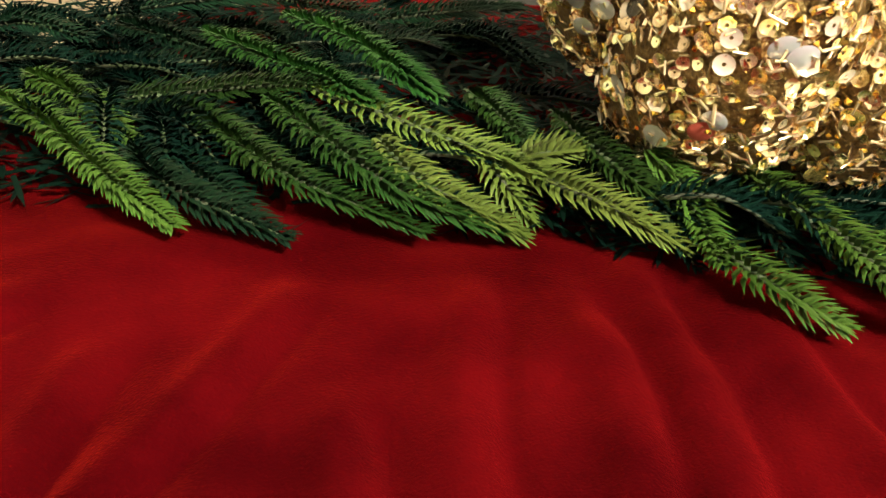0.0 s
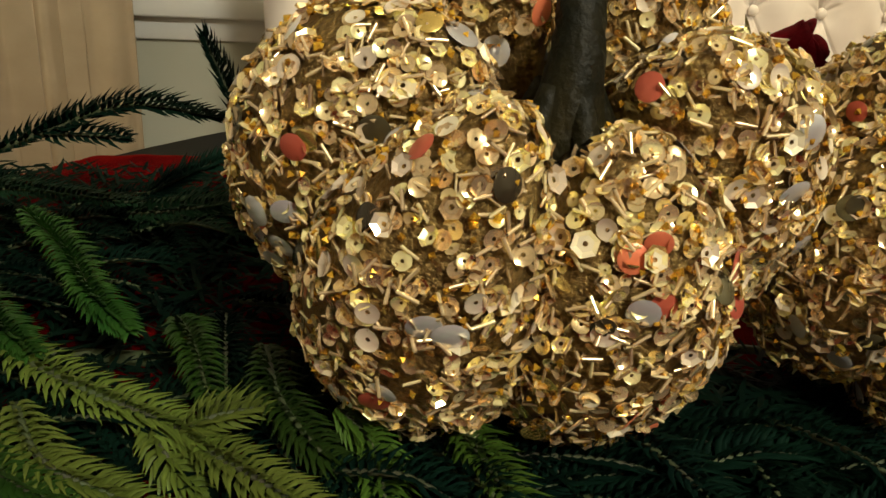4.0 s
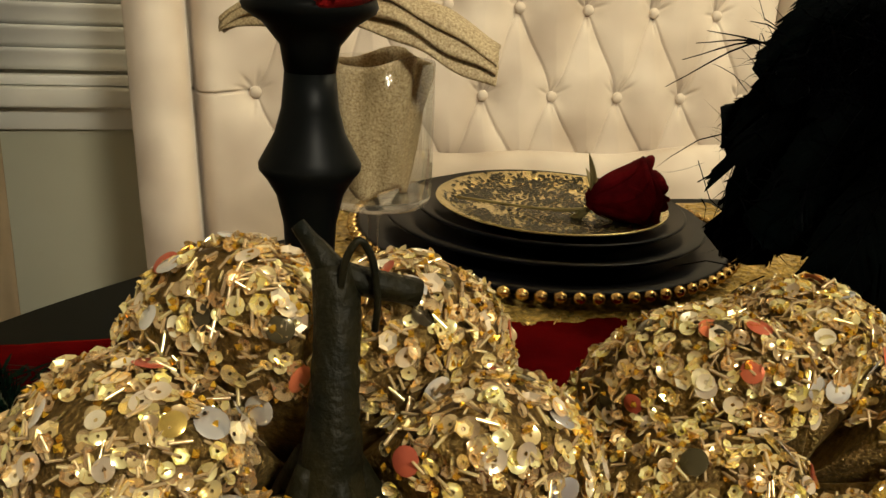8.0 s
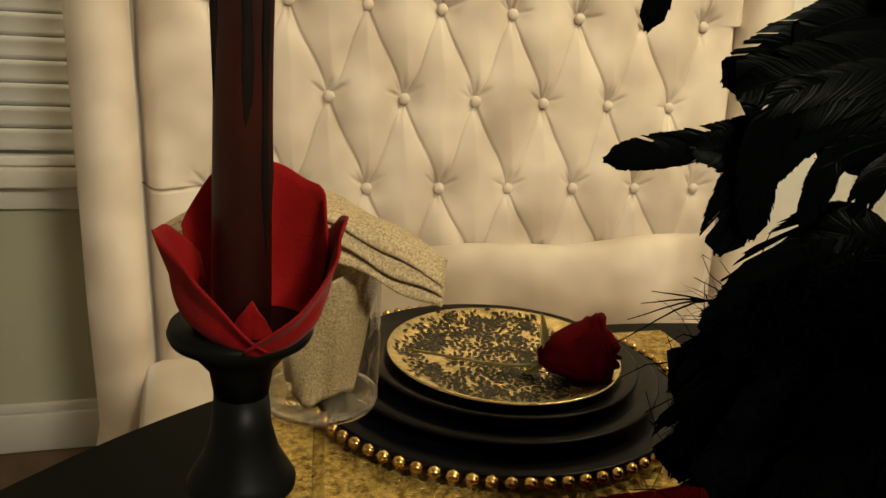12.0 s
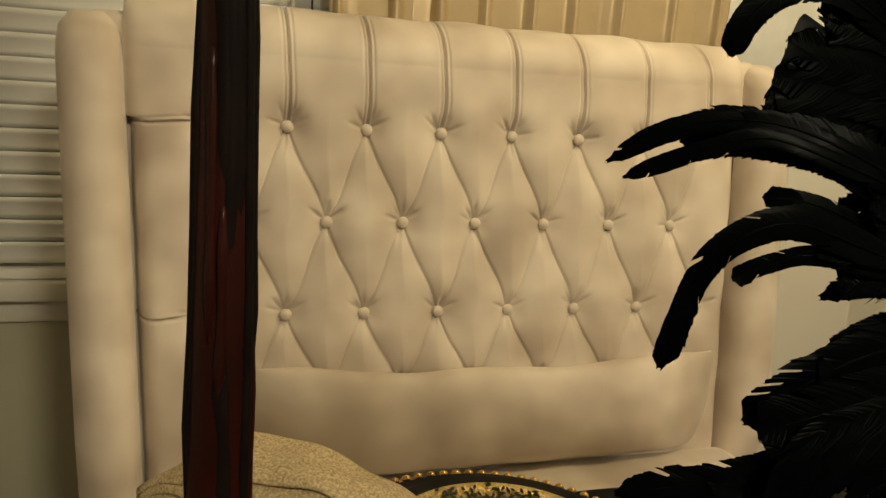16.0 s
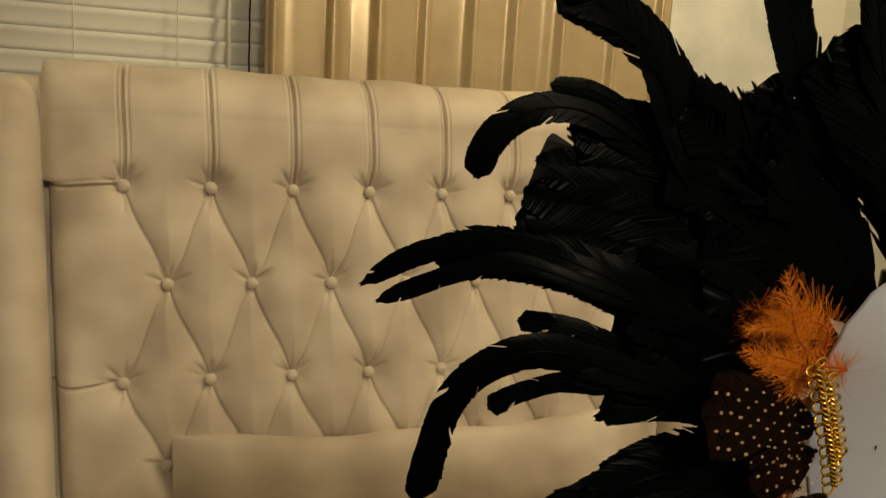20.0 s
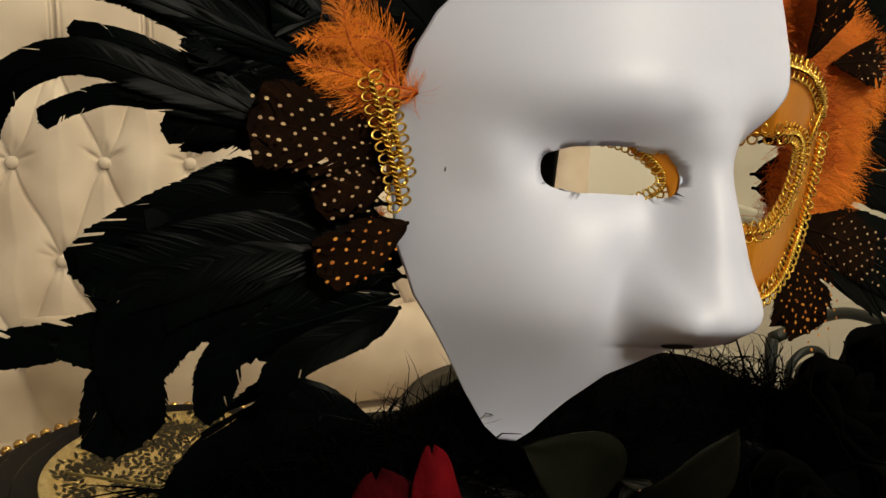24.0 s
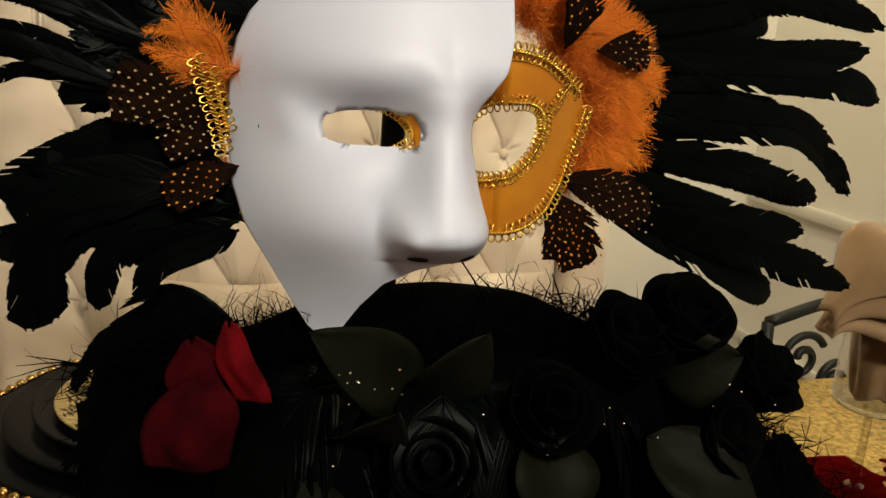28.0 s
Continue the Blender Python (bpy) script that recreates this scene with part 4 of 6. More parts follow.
put("side_plate", lathe([(0.06, 0.0), (0.065, 0.004), (0.10, 0.006), (0.123, 0.016), (0.1255, 0.018), (0.123, 0.0195), (0.10, 0.009), (0.04, 0.008)], (PX + 0.006, PY + 0.002, TOP + 0.0230), 96), CERAMIC, label="smaller black plate with a raised rim", category="plate")
GPX, GPY, GPZ = PX + 0.008, PY + 0.001, TOP + 0.0315
gold = empty("salad_plate", (GPX, GPY, GPZ), "gold salad plate with a dark leaf pattern", "plate")
put("plate_disc", lathe([(0.05, 0.0), (0.055, 0.003), (0.09, 0.005), (0.106, 0.0115), (0.1075, 0.0130), (0.106, 0.0140), (0.092, 0.0082), (0.06, 0.0066), (0.001, 0.0062)], (GPX, GPY, GPZ), 96), GOLDPLATE, gold)
lv, lf = [], []


def plate_z(r):
    return GPZ + np.interp(r, [0, 0.06, 0.092, 0.106], [0.0062, 0.0066, 0.0082, 0.0140]) + 0.0007


for k in range(250):
    r0, a0 = 0.098 * math.sqrt(prng.uniform(0.01, 1)), prng.uniform(0, 6.28)
    bx, by, way = GPX + r0 * math.cos(a0), GPY + r0 * math.sin(a0), prng.uniform(0, 6.28)
    for j in range(7):
        sx, sy = bx + 0.0042 * j * math.cos(way), by + 0.0042 * j * math.sin(way)
        a = way + (0.7 if j % 2 else -0.7) if j < 6 else way
        ln, wd = 0.0100 * (1 - 0.06 * j), 0.00165
        tipx, tipy = sx + ln * math.cos(a), sy + ln * math.sin(a)
        if math.hypot(tipx - GPX, tipy - GPY) > 0.104:
            continue
        mx, my, nx, ny = (sx + tipx) / 2, (sy + tipy) / 2, -math.sin(a) * wd, math.cos(a) * wd
        b = len(lv)
        lv += [(qx, qy, float(plate_z(math.hypot(qx - GPX, qy - GPY)))) for qx, qy in ((sx, sy), (mx + nx, my + ny), (tipx, tipy), (mx - nx, my - ny))]
        lf.append((b, b + 3, b + 2, b + 1))
put("leaf_pattern", (lv, lf), DARKLEAF, gold, "dark leaf sprigs fired onto the plate", smooth=False)


def rose(name, centre, axis, size, mat, label, seed, layers=((4, 0.30, 0.10), (5, 0.42, 0.28), (6, 0.55, 0.50), (6, 0.62, 0.75)), parent=None, group=""):
    """A rose head: whorls of cupped petals that open outwards, turned to its axis."""
    rng = np.random.default_rng(seed)
    turn = Vector(axis).to_track_quat("Z", "Y").to_matrix()
    head = parent or empty(name, centre, label, "flower", group)
    for n, wide, opening in layers:
        for k in range(n):
            a = 2 * math.pi * (k + rng.uniform(-0.15, 0.15)) / n + n
            h = size * rng.uniform(0.92, 1.06) * (1.0 - 0.18 * opening)
            j = rng.uniform(0, 6)

            def f(u, v, a=a, h=h, wide=wide, opening=opening, j=j):
                s = (2 * u - 1)
                half = wide * size * 0.95 * math.sin(math.pi * min(0.93, 0.16 + 0.62 * v)) ** 0.7
                rad = size * (0.08 + 0.44 * opening * math.sin(1.5 * min(1, v * 1.1)) ** 0.6 + (0.08 * opening * max(0, v - 0.72) / 0.28))
                ang = a + s * half / (rad + 0.10 * size)
                z = h * v * (1 - 0.10 * s * s * v) - 0.10 * size * opening * max(0, v - 0.8) / 0.2 + 0.02 * size * math.sin(4 * s + j)
                p = turn @ Vector((rad * math.cos(ang), rad * math.sin(ang), z))
                return centre[0] + p.x, centre[1] + p.y, centre[2] + p.z

            thick(put("petal", sheet(f, 9, 9), mat, head), 0.0006)
    return head


red_rose = rose("red_rose", (0.466, 0.781, 0.806), (0.92, -0.30, 0.20), 0.070, PETALROSE, "single dark red rose lying on the plate", 5, ((4, 0.40, 0.14), (5, 0.56, 0.36), (6, 0.70, 0.58), (7, 0.80, 0.72)))
put("rose_stem", tube([(0.470, 0.781, 0.797), (0.43, 0.80, 0.793), (0.362, 0.838, 0.7945)], [0.0022, 0.0014, 0.0012], 7, 14), LEAFGOLD, red_rose)


def leaf(p0, p1, width, bend, mat, name, parent, up=(0, 0, 1), label=""):
    a, b = np.array(p0, float), np.array(p1, float)
    d = b - a
    side = unit(np.cross(d, up))
    nrm = unit(np.cross(side, d))

    def f(u, v):
        s = 2 * u - 1
        w = 0.5 * width * math.sin(math.pi * v**0.8) ** 0.8
        return a + d * v + side * s * w + nrm * (bend * math.sin(math.pi * v) + 0.25 * abs(s) * w + 0.02 * width * math.sin(12 * v + 5 * s))

    return thick(put(name, sheet(f, 7, 15), mat, parent, label), 0.0005)


for q in ((0.4619, 0.780, 0.8485), (0.452, 0.79, 0.786), (0.485, 0.765, 0.772 + 0.018), (0.470, 0.80, 0.83)):
    leaf((0.470, 0.781, 0.800), q, 0.008, 0.004, LEAFGOLD, "sepal", red_rose, (0.3, -1, 0.2))


def glass(cx, cy, bowl_r, z_bowl, z_rim, label):
    ob = empty("wine_glass", (cx, cy, TOP), label, "glass", "wine glasses with napkins")
    shapes = (("foot", [(0.0005, 0.0), (0.033, 0.0), (0.034, 0.0012), (0.030, 0.0026), (0.012, 0.0045), (0.0052, 0.010)]), ("glass_stem", [(0.0052, 0.010), (0.0040, 0.03), (0.0038, z_bowl - 0.012), (0.006, z_bowl - 0.004)]),
              ("bowl_base", [(0.006, z_bowl - 0.004), (bowl_r * 0.7, z_bowl), (bowl_r * 0.97, z_bowl + 0.003), (bowl_r, z_bowl + 0.009), (bowl_r * 0.9, z_bowl + 0.0085), (0.001, z_bowl + 0.0075)]), ("bowl", [(bowl_r, z_bowl + 0.009), (bowl_r * 1.005, z_bowl + 0.03), (bowl_r * 0.97, z_rim), (bowl_r * 0.955, z_rim + 0.0005)]))
    for name, prof in shapes:
        g = put(name, lathe(prof, (cx, cy, TOP), 56, False), GLASS, ob)
        g.visible_shadow = False
    return ob


glass(0.2530, 0.660, 0.0375, 0.092, 0.186, "short wine glass holding a folded gold napkin")


def ease(t):
    t = min(1.0, max(0.0, t))
    return t * t * (3 - 2 * t)


def napkin(cx, cy, r, z0, z1, mat, label, seed, flap):
    rng = np.random.default_rng(seed)
    ob = empty("napkin", (cx, cy, z0), label, "napkin", "folded napkins")
    j = rng.uniform(0, 6, 4)

    def inner(u, v):
        a = 2 * math.pi * u
        fold = 1 + 0.10 * math.sin(5 * a + j[0] + 2 * v) + 0.05 * math.sin(9 * a + j[1] - 3 * v)
        rad = r * min(1.0, (0.55 + 0.38 * v) * fold)
        return cx + rad * math.cos(a), cy + rad * math.sin(a), z0 + (z1 - z0) * v + 0.004 * math.sin(3 * a + j[2])

    thick(put("tucked_cloth", sheet(inner, 64, 24), mat, ob), 0.0012)
    for k, (a0, a1, lift, wide) in enumerate(flap):
        a0, a1 = np.array(a0, float), np.array(a1, float)
        d = a1 - a0
        side = unit(np.cross(d, (0, 0, 1)))
        prof = spline([(-1.0, -1.15), (0.3, -1.22), (1.0, -1.20), (1.16, -1.02), (0.95, -0.84), (0.2, -0.72), (0.1, -0.62), (0.9, -0.60), (1.20, -0.46), (1.18, -0.28), (0.80, -0.16), (0.15, -0.10), (0.2, 0.02), (0.85, 0.0), (1.02, 0.16), (0.75, 0.34), (0.0, 0.44), (-0.8, 0.30), (-1.1, 0.0)], 76)

        def f(u, v, a0=a0, d=d, side=side, lift=lift, wide=wide, k=k, prof=prof):
            s, h = prof[int(round(u * 75))]
            end = (1 - 0.75 * ease((0.30 - v) / 0.30)) * (1 - 0.25 * ease((v - 0.80) / 0.20))
            p = a0 + d * v + side * s * wide * end * (0.82 + 0.22 * math.sin(2.6 * v + 0.3))
            p[2] += lift * math.sin(math.pi * min(1, 0.06 + 0.94 * v) ** 0.85) + h * wide * end * (1.0 - 0.15 * v) - 0.22 * wide * s * abs(s) * end + 0.0016 * math.sin(9 * v + 2 * s + k) + 0.0012 * math.sin(23 * v + 3 * h)
            return p

        thick(put("folded_layer", sheet(f, 76, 44), mat, ob), 0.0012)
    return ob


napkin(0.2530, 0.660, 0.0355, 0.8535, 0.938, NAPKIN, "speckled gold napkin folded over the rim of the glass", 3, (
    ((0.158, 0.672, 0.944), (0.316, 0.610, 0.946), 0.036, 0.0165),))

# a second setting at the next place
put("placemat", box(1.02, 1.40, 0.52, 0.84, TOP + 0.001, TOP + 0.005, 0.001), MAT, label="gold beaded placemat at the next place", category="placemat")
glass(1.112, 0.60, 0.0375, 0.092, 0.186, "short wine glass holding a copper satin napkin")
napkin(1.112, 0.60, 0.0355, 0.8535, 0.938, SATIN, "copper satin napkin draped over the rim of the glass", 8, (
    ((1.035, 0.60, 0.915), (1.225, 0.60, 0.92), 0.080, 0.050),))

# ---- black feather arrangement with masks ----
frng = np.random.default_rng(77)


def down_mesh(points, width, seed, face=(0, -1, 0.15), barbs=90, ragged=0.25, base_fluff=0.25, blunt=0.35, lean=1.8, thin=1.0, wild=0.004):
    """A loose downy plume: a tapered shaft with two rows of separate, wayward barbs."""
    rng = np.random.default_rng(seed)
    n = barbs
    c = spline(points, n)
    t, s, m = frames_along(c, np.array(face, float))
    step = float(np.mean(np.linalg.norm(np.diff(c, axis=0), axis=1)))
    verts, faces = [p for p in c], []
    for sign in (1, -1):
        off, lift = 0.0, 0.0
        for k in range(2, n - 1):
            f = k / (n - 1)
            if rng.uniform() < 0.04:
                off, lift = rng.normal(0, 1.2 * ragged), rng.normal(0, 0.08)
            prof = min(1.0, ((f + 0.02) / base_fluff) ** 0.7) * (1.0 if f < 1 - blunt else 1 - 0.82 * ((f - 1 + blunt) / blunt) ** 1.6)
            w = width * 0.5 * prof * rng.uniform(0.96, 1.03)
            ln = max(0.6, lean * (1 + 0.8 * f * f) + off)
            way = unit(sign * s[k] + (ln + 2 * rng.normal(0, wild)) * t[k] + (lift + rng.normal(0, wild)) * m[k])
            reach = w * min(3.2, math.hypot(1, ln)) * (1.2 if rng.uniform() < 0.02 else 1.0)
            reach = min(reach, 0.85 * (n - 1 - k) * step + 0.004)
            mid = c[k] + way * reach * 0.55 + m[k] * w * 0.10
            tip = mid + unit(way + 0.45 * t[k]) * reach * 0.45 - m[k] * w * 0.04
            local = float(np.linalg.norm(c[k + 1] - c[k])) * 0.95 * thin
            bend = min(0.012, 0.6 * reach * float(np.linalg.norm(t[k + 1] - t[k])) * math.hypot(1, ln)) * thin
            tw, tt = t[k] * (local + 0.5 * bend), t[k] * (1.15 * local + bend)
            b = len(verts)
            verts += [mid - tw, mid + tw, tip - tt, tip + tt]
            faces += [(k, k + 1, b + 1, b), (b, b + 1, b + 3, b + 2)] if sign > 0 else [(k + 1, k, b, b + 1), (b + 1, b, b + 2, b + 3)]
    tv, tf = tube([tuple(p) for p in c[:: max(1, n // 12)]], [0.0009, 0.0006, 0.0002], 5, 18)
    return merge((verts, faces), (tv, tf))


def vane_mesh(points, width, seed, face=(0, -1, 0.15), barbs=90, ragged=0.25, base_fluff=0.25, blunt=0.35, lean=1.8, wild=0.03):
    """A feather: a tapered shaft between two closed vanes that sweep along it, split here and there, with an uneven edge."""
    rng = np.random.default_rng(seed)
    n = barbs
    c = spline(points, n)
    t, s, m = frames_along(c, np.array(face, float))
    step = float(np.mean(np.linalg.norm(np.diff(c, axis=0), axis=1)))
    index = np.arange(n)

    def along(arr, j):
        return np.stack([np.interp(j, index, arr[:, i]) for i in range(3)], 1)

    f = index / (n - 1)
    prof = np.minimum(1.0, ((f + 0.02) / base_fluff) ** 0.7) * np.where(f < 1 - blunt, 1.0, 1 - 0.80 * np.clip((f - 1 + blunt) / blunt, 0, 1) ** 1.8)
    verts, faces = list(c), []
    for sign in (1, -1):
        cut = rng.uniform(size=n) < 0.02 + 0.12 * ragged
        group = np.cumsum(cut)
        shift = rng.normal(0, 0.30 * ragged + 0.05, n)[group % n]
        short = 1 - np.abs(rng.normal(0, 0.25 * ragged + 0.03, n))[group % n]
        lift = rng.normal(0, 0.06, n)[group % n]
        w = 0.5 * width * prof * short * (1 + rng.normal(0, wild, n))
        sweep = lean * (1 + shift) * w / step + rng.normal(0, 10 * wild, n)
        j2 = np.clip(index + np.maximum(2, sweep), 0, n - 1)
        j1 = (index + j2) / 2
        close = np.clip((n - 1 - j2) / 6.0, 0.25, 1)[:, None]
        mid = along(c, j1) + sign * along(s, j1) * (0.62 * w)[:, None] + along(m, j1) * (0.14 * w + lift * w)[:, None]
        tip = along(c, j2) + sign * along(s, j2) * w[:, None] * close + along(m, j2) * (0.04 * w + 2 * lift * w)[:, None]
        b = len(verts)
        verts += list(mid) + list(tip)
        for k in range(2, n - 2):
            q1, q2 = (k, k + 1, b + k + 1, b + k), (b + k, b + k + 1, b + n + k + 1, b + n + k)
            faces.append(q1 if sign > 0 else q1[::-1])
            if not cut[k + 1]:
                faces.append(q2 if sign > 0 else q2[::-1])
    tv, tf = tube([tuple(p) for p in c[:: max(1, n // 12)]], [0.0009, 0.0006, 0.0002], 5, 18)
    return merge((verts, faces), (tv, tf))


def feather(points, width, parent, mat=FEATHER, name="feather", **kw):
    build = down_mesh if "thin" in kw else vane_mesh
    return put(name, build(points, width, int(frng.integers(1 << 30)), **kw), mat, parent)


def fluff(line, radius, count, length, thin, mat, parent, name, seed, droop=0.2, bias=(0, -0.2, 0)):
    """Fine loose down round a line."""
    rng = np.random.default_rng(seed)
    c = spline(line, 60)
    verts, faces = [], []
    for _ in range(count):
        p = c[rng.integers(60)] + rng.normal(0, radius * 0.28, 3)
        d = unit(rng.normal(0, 1, 3) + np.array(bias))
        ln = length * rng.uniform(0.5, 1.1)
        bend = rng.normal(0, 0.75, 3) + np.array((0, 0, -droop))
        side = unit(np.cross(d, rng.normal(0, 1, 3))) * thin
        q1 = p + d * ln * 0.5
        q2 = q1 + unit(d + 0.6 * bend) * ln * 0.35
        q3 = q2 + unit(d + 1.3 * bend) * ln * 0.25
        b = len(verts)
        verts += [p - side, p + side, q1 + side * 0.9, q1 - side * 0.9, q2 + side * 0.6, q2 - side * 0.6, q3]
        faces += [(b, b + 1, b + 2, b + 3), (b + 3, b + 2, b + 4, b + 5), (b + 5, b + 4, b + 6)]
    return put(name, (verts, faces), mat, parent, smooth=False)


# Hidden vase, added as a dark core that blocks light through the bouquet.
vase = put("black_vase", lathe([(0.07, 0.0), (0.078, 0.008), (0.10, 0.05), (0.115, 0.10), (0.11, 0.15), (0.085, 0.19), (0.09, 0.205), (0.08, 0.205), (0.02, 0.19)], (0.63, 0.53, TOP + 0.004), 48), CERAMIC, label="squat black vase, added unseen under the flowers to block light", category="vase")
bouquet = empty("black_bouquet", (0.63, 0.50, 0.94), "bouquet of black roses, leaves and drooping black feathers over an added vase", "bouquet")
DROOP = [
    [(0.50, 0.47, 1.00), (0.43, 0.49, 0.97), (0.392, 0.50, 0.872)],
    [(0.50, 0.46, 0.99), (0.44, 0.47, 0.95), (0.405, 0.48, 0.865)],
    [(0.50, 0.46, 0.98), (0.45, 0.455, 0.92), (0.425, 0.455, 0.84)],
    [(0.52, 0.46, 0.97), (0.47, 0.45, 0.90), (0.45, 0.44, 0.81)],
    [(0.53, 0.48, 0.98), (0.46, 0.52, 0.93), (0.42, 0.535, 0.84)],
    [(0.54, 0.45, 0.96), (0.50, 0.43, 0.88), (0.48, 0.42, 0.79)],
    [(0.50, 0.47, 1.00), (0.44, 0.48, 1.00), (0.40, 0.49, 0.94)],
    [(0.50, 0.47, 0.97), (0.45, 0.50, 0.94), (0.39, 0.51, 0.91)],
]
for p in DROOP:
    p = [p[0]] + [(x + 0.020, y, z) for x, y, z in p[1:]]
    feather(p, 0.046, bouquet, face=(-0.4, -1, 0.2), barbs=150)
for k in range(26):
    a = frng.uniform(-2.6, -0.2)
    p0 = np.array((0.63 + 0.05 * math.cos(a), 0.50 + 0.03 * math.sin(a), 0.96))
    r = frng.uniform(0.12, 0.18)
    p2 = np.array((0.63 + r * 1.15 * math.cos(a), 0.50 + 0.75 * r * math.sin(a), frng.uniform(0.80, 0.90)))
    p1 = (p0 + p2) / 2 + np.array((0.02 * math.cos(a), 0.02 * math.sin(a), 0.045))
    feather([p0, p1, p2], frng.uniform(0.045, 0.065), bouquet, face=(math.cos(a), math.sin(a), 0.5), barbs=120)
put("boa_core", tube([(0.44, 0.50, 0.94), (0.50, 0.48, 0.955), (0.58, 0.49, 0.955), (0.66, 0.49, 0.955), (0.74, 0.48, 0.945), (0.82, 0.46, 0.91)], [0.012, 0.030, 0.040, 0.032, 0.046, 0.034, 0.044, 0.015], 14, 40), BOA, bouquet)
put("boa_core", tube([(0.46, 0.50, 0.88), (0.54, 0.47, 0.90), (0.66, 0.47, 0.90), (0.80, 0.47, 0.86)], [0.02, 0.06, 0.06, 0.02], 14, 40), BOA, bouquet)
fluff([(0.43, 0.49, 0.955), (0.47, 0.45, 0.985), (0.54, 0.46, 0.985), (0.64, 0.47, 0.985), (0.72, 0.46, 0.985), (0.80, 0.45, 0.95), (0.86, 0.44, 0.90)], 0.034, 4200, 0.034, 0.00035, BOA, bouquet, "feather_boa", 4, 0.1)
fluff([(0.535, 0.440, 1.205), (0.565, 0.436, 1.216), (0.60, 0.436, 1.219)], 0.004, 130, 0.022, 0.00018, BOA, bouquet, "feather_boa", 5, 0.5, (0, -0.5, 0))
fluff([(0.44, 0.50, 0.90), (0.52, 0.46, 0.92), (0.66, 0.45, 0.92), (0.80, 0.45, 0.88)], 0.07, 2600, 0.05, 0.0004, BOA, bouquet, "feather_boa", 6, 0.1)
fluff([(0.84, 0.44, 0.90), (0.88, 0.43, 0.86), (0.94, 0.41, 0.80), (0.99, 0.37, 0.775)], 0.05, 2200, 0.04, 0.0004, BOA, bouquet, "feather_boa", 9, 0.1)
put("boa_core", tube([(0.80, 0.45, 0.90), (0.86, 0.44, 0.86), (0.93, 0.42, 0.79), (0.98, 0.38, 0.77)], [0.03, 0.045, 0.04, 0.02], 14, 24), BOA, bouquet)
fluff([(0.50, 0.46, 0.99), (0.58, 0.475, 0.995), (0.66, 0.475, 0.995), (0.74, 0.47, 0.985)], 0.026, 1500, 0.028, 0.00040, BOA, bouquet, "feather_boa", 8, 0.0)
put("boa_core", tube([(0.50, 0.475, 0.975), (0.58, 0.485, 0.985), (0.66, 0.485, 0.985), (0.74, 0.48, 0.97)], [0.015, 0.028, 0.030, 0.026, 0.012], 14, 30), BOA, bouquet)
for k, tip in enumerate(((0.365, 0.50, 0.945), (0.372, 0.50, 0.958), (0.378, 0.50, 0.966), (0.383, 0.50, 0.972))):
    put("quill", tube([(0.45, 0.49, 0.955), (0.41, 0.495, 0.968), tip], [0.0009, 0.0006, 0.0002], 5, 10), BOA, bouquet)
for k, (x, y, z, tx) in enumerate(((0.628, 0.47, 1.042, 0.66), (0.648, 0.47, 1.018, 0.67), (0.694, 0.47, 1.026, 0.70), (0.640, 0.46, 1.03, 0.68), (0.814, 0.455, 0.967, 0.77))):
    put("quill", tube([(tx, 0.47, 0.97), ((x + tx) / 2 + 0.004, 0.465, (z + 0.98) / 2), (x, y, z)], [0.0011, 0.0008, 0.0004], 5, 8), BOA, bouquet)
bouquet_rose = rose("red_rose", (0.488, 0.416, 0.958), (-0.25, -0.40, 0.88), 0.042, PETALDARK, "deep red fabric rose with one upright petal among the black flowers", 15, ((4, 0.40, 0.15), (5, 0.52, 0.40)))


def loose_petal(bl, br, tl, tr, bulge, mat, seed):
    """A broad petal between four corners, bulging forwards, its upper edge curled and uneven."""
    bl, br, tl, tr = (np.array(q) for q in (bl, br, tl, tr))

    def f(u, v):
        w = (0.55 + 0.45 * math.sin(math.pi * min(1, 0.25 + 0.6 * v))) * math.sqrt(max(0.02, 1 - 0.95 * max(0.0, (v - 0.45) / 0.55) ** 2.6))
        a = 0.5 + (u - 0.5) * w
        p = (bl * (1 - a) + br * a) * (1 - v) + (tl * (1 - a) + tr * a) * v
        return p + np.array((0.0015 * math.sin(7 * v + seed), -bulge * (math.sin(math.pi * u) ** 0.8 + 0.25 * math.sin(9 * u + seed + 3 * v)) * math.sin(math.pi * (0.12 + 0.8 * v)), 0.002 * math.sin(6 * u + seed) * v))

    thick(put("petal", sheet(f, 19, 17), mat, bouquet_rose), 0.0008)


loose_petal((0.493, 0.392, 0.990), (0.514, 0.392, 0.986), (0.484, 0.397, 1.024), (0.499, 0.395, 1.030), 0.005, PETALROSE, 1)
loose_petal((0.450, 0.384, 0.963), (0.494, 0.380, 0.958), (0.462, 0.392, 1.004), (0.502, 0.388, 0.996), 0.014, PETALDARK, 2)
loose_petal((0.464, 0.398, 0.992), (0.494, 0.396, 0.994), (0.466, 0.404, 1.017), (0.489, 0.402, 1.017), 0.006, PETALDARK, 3)
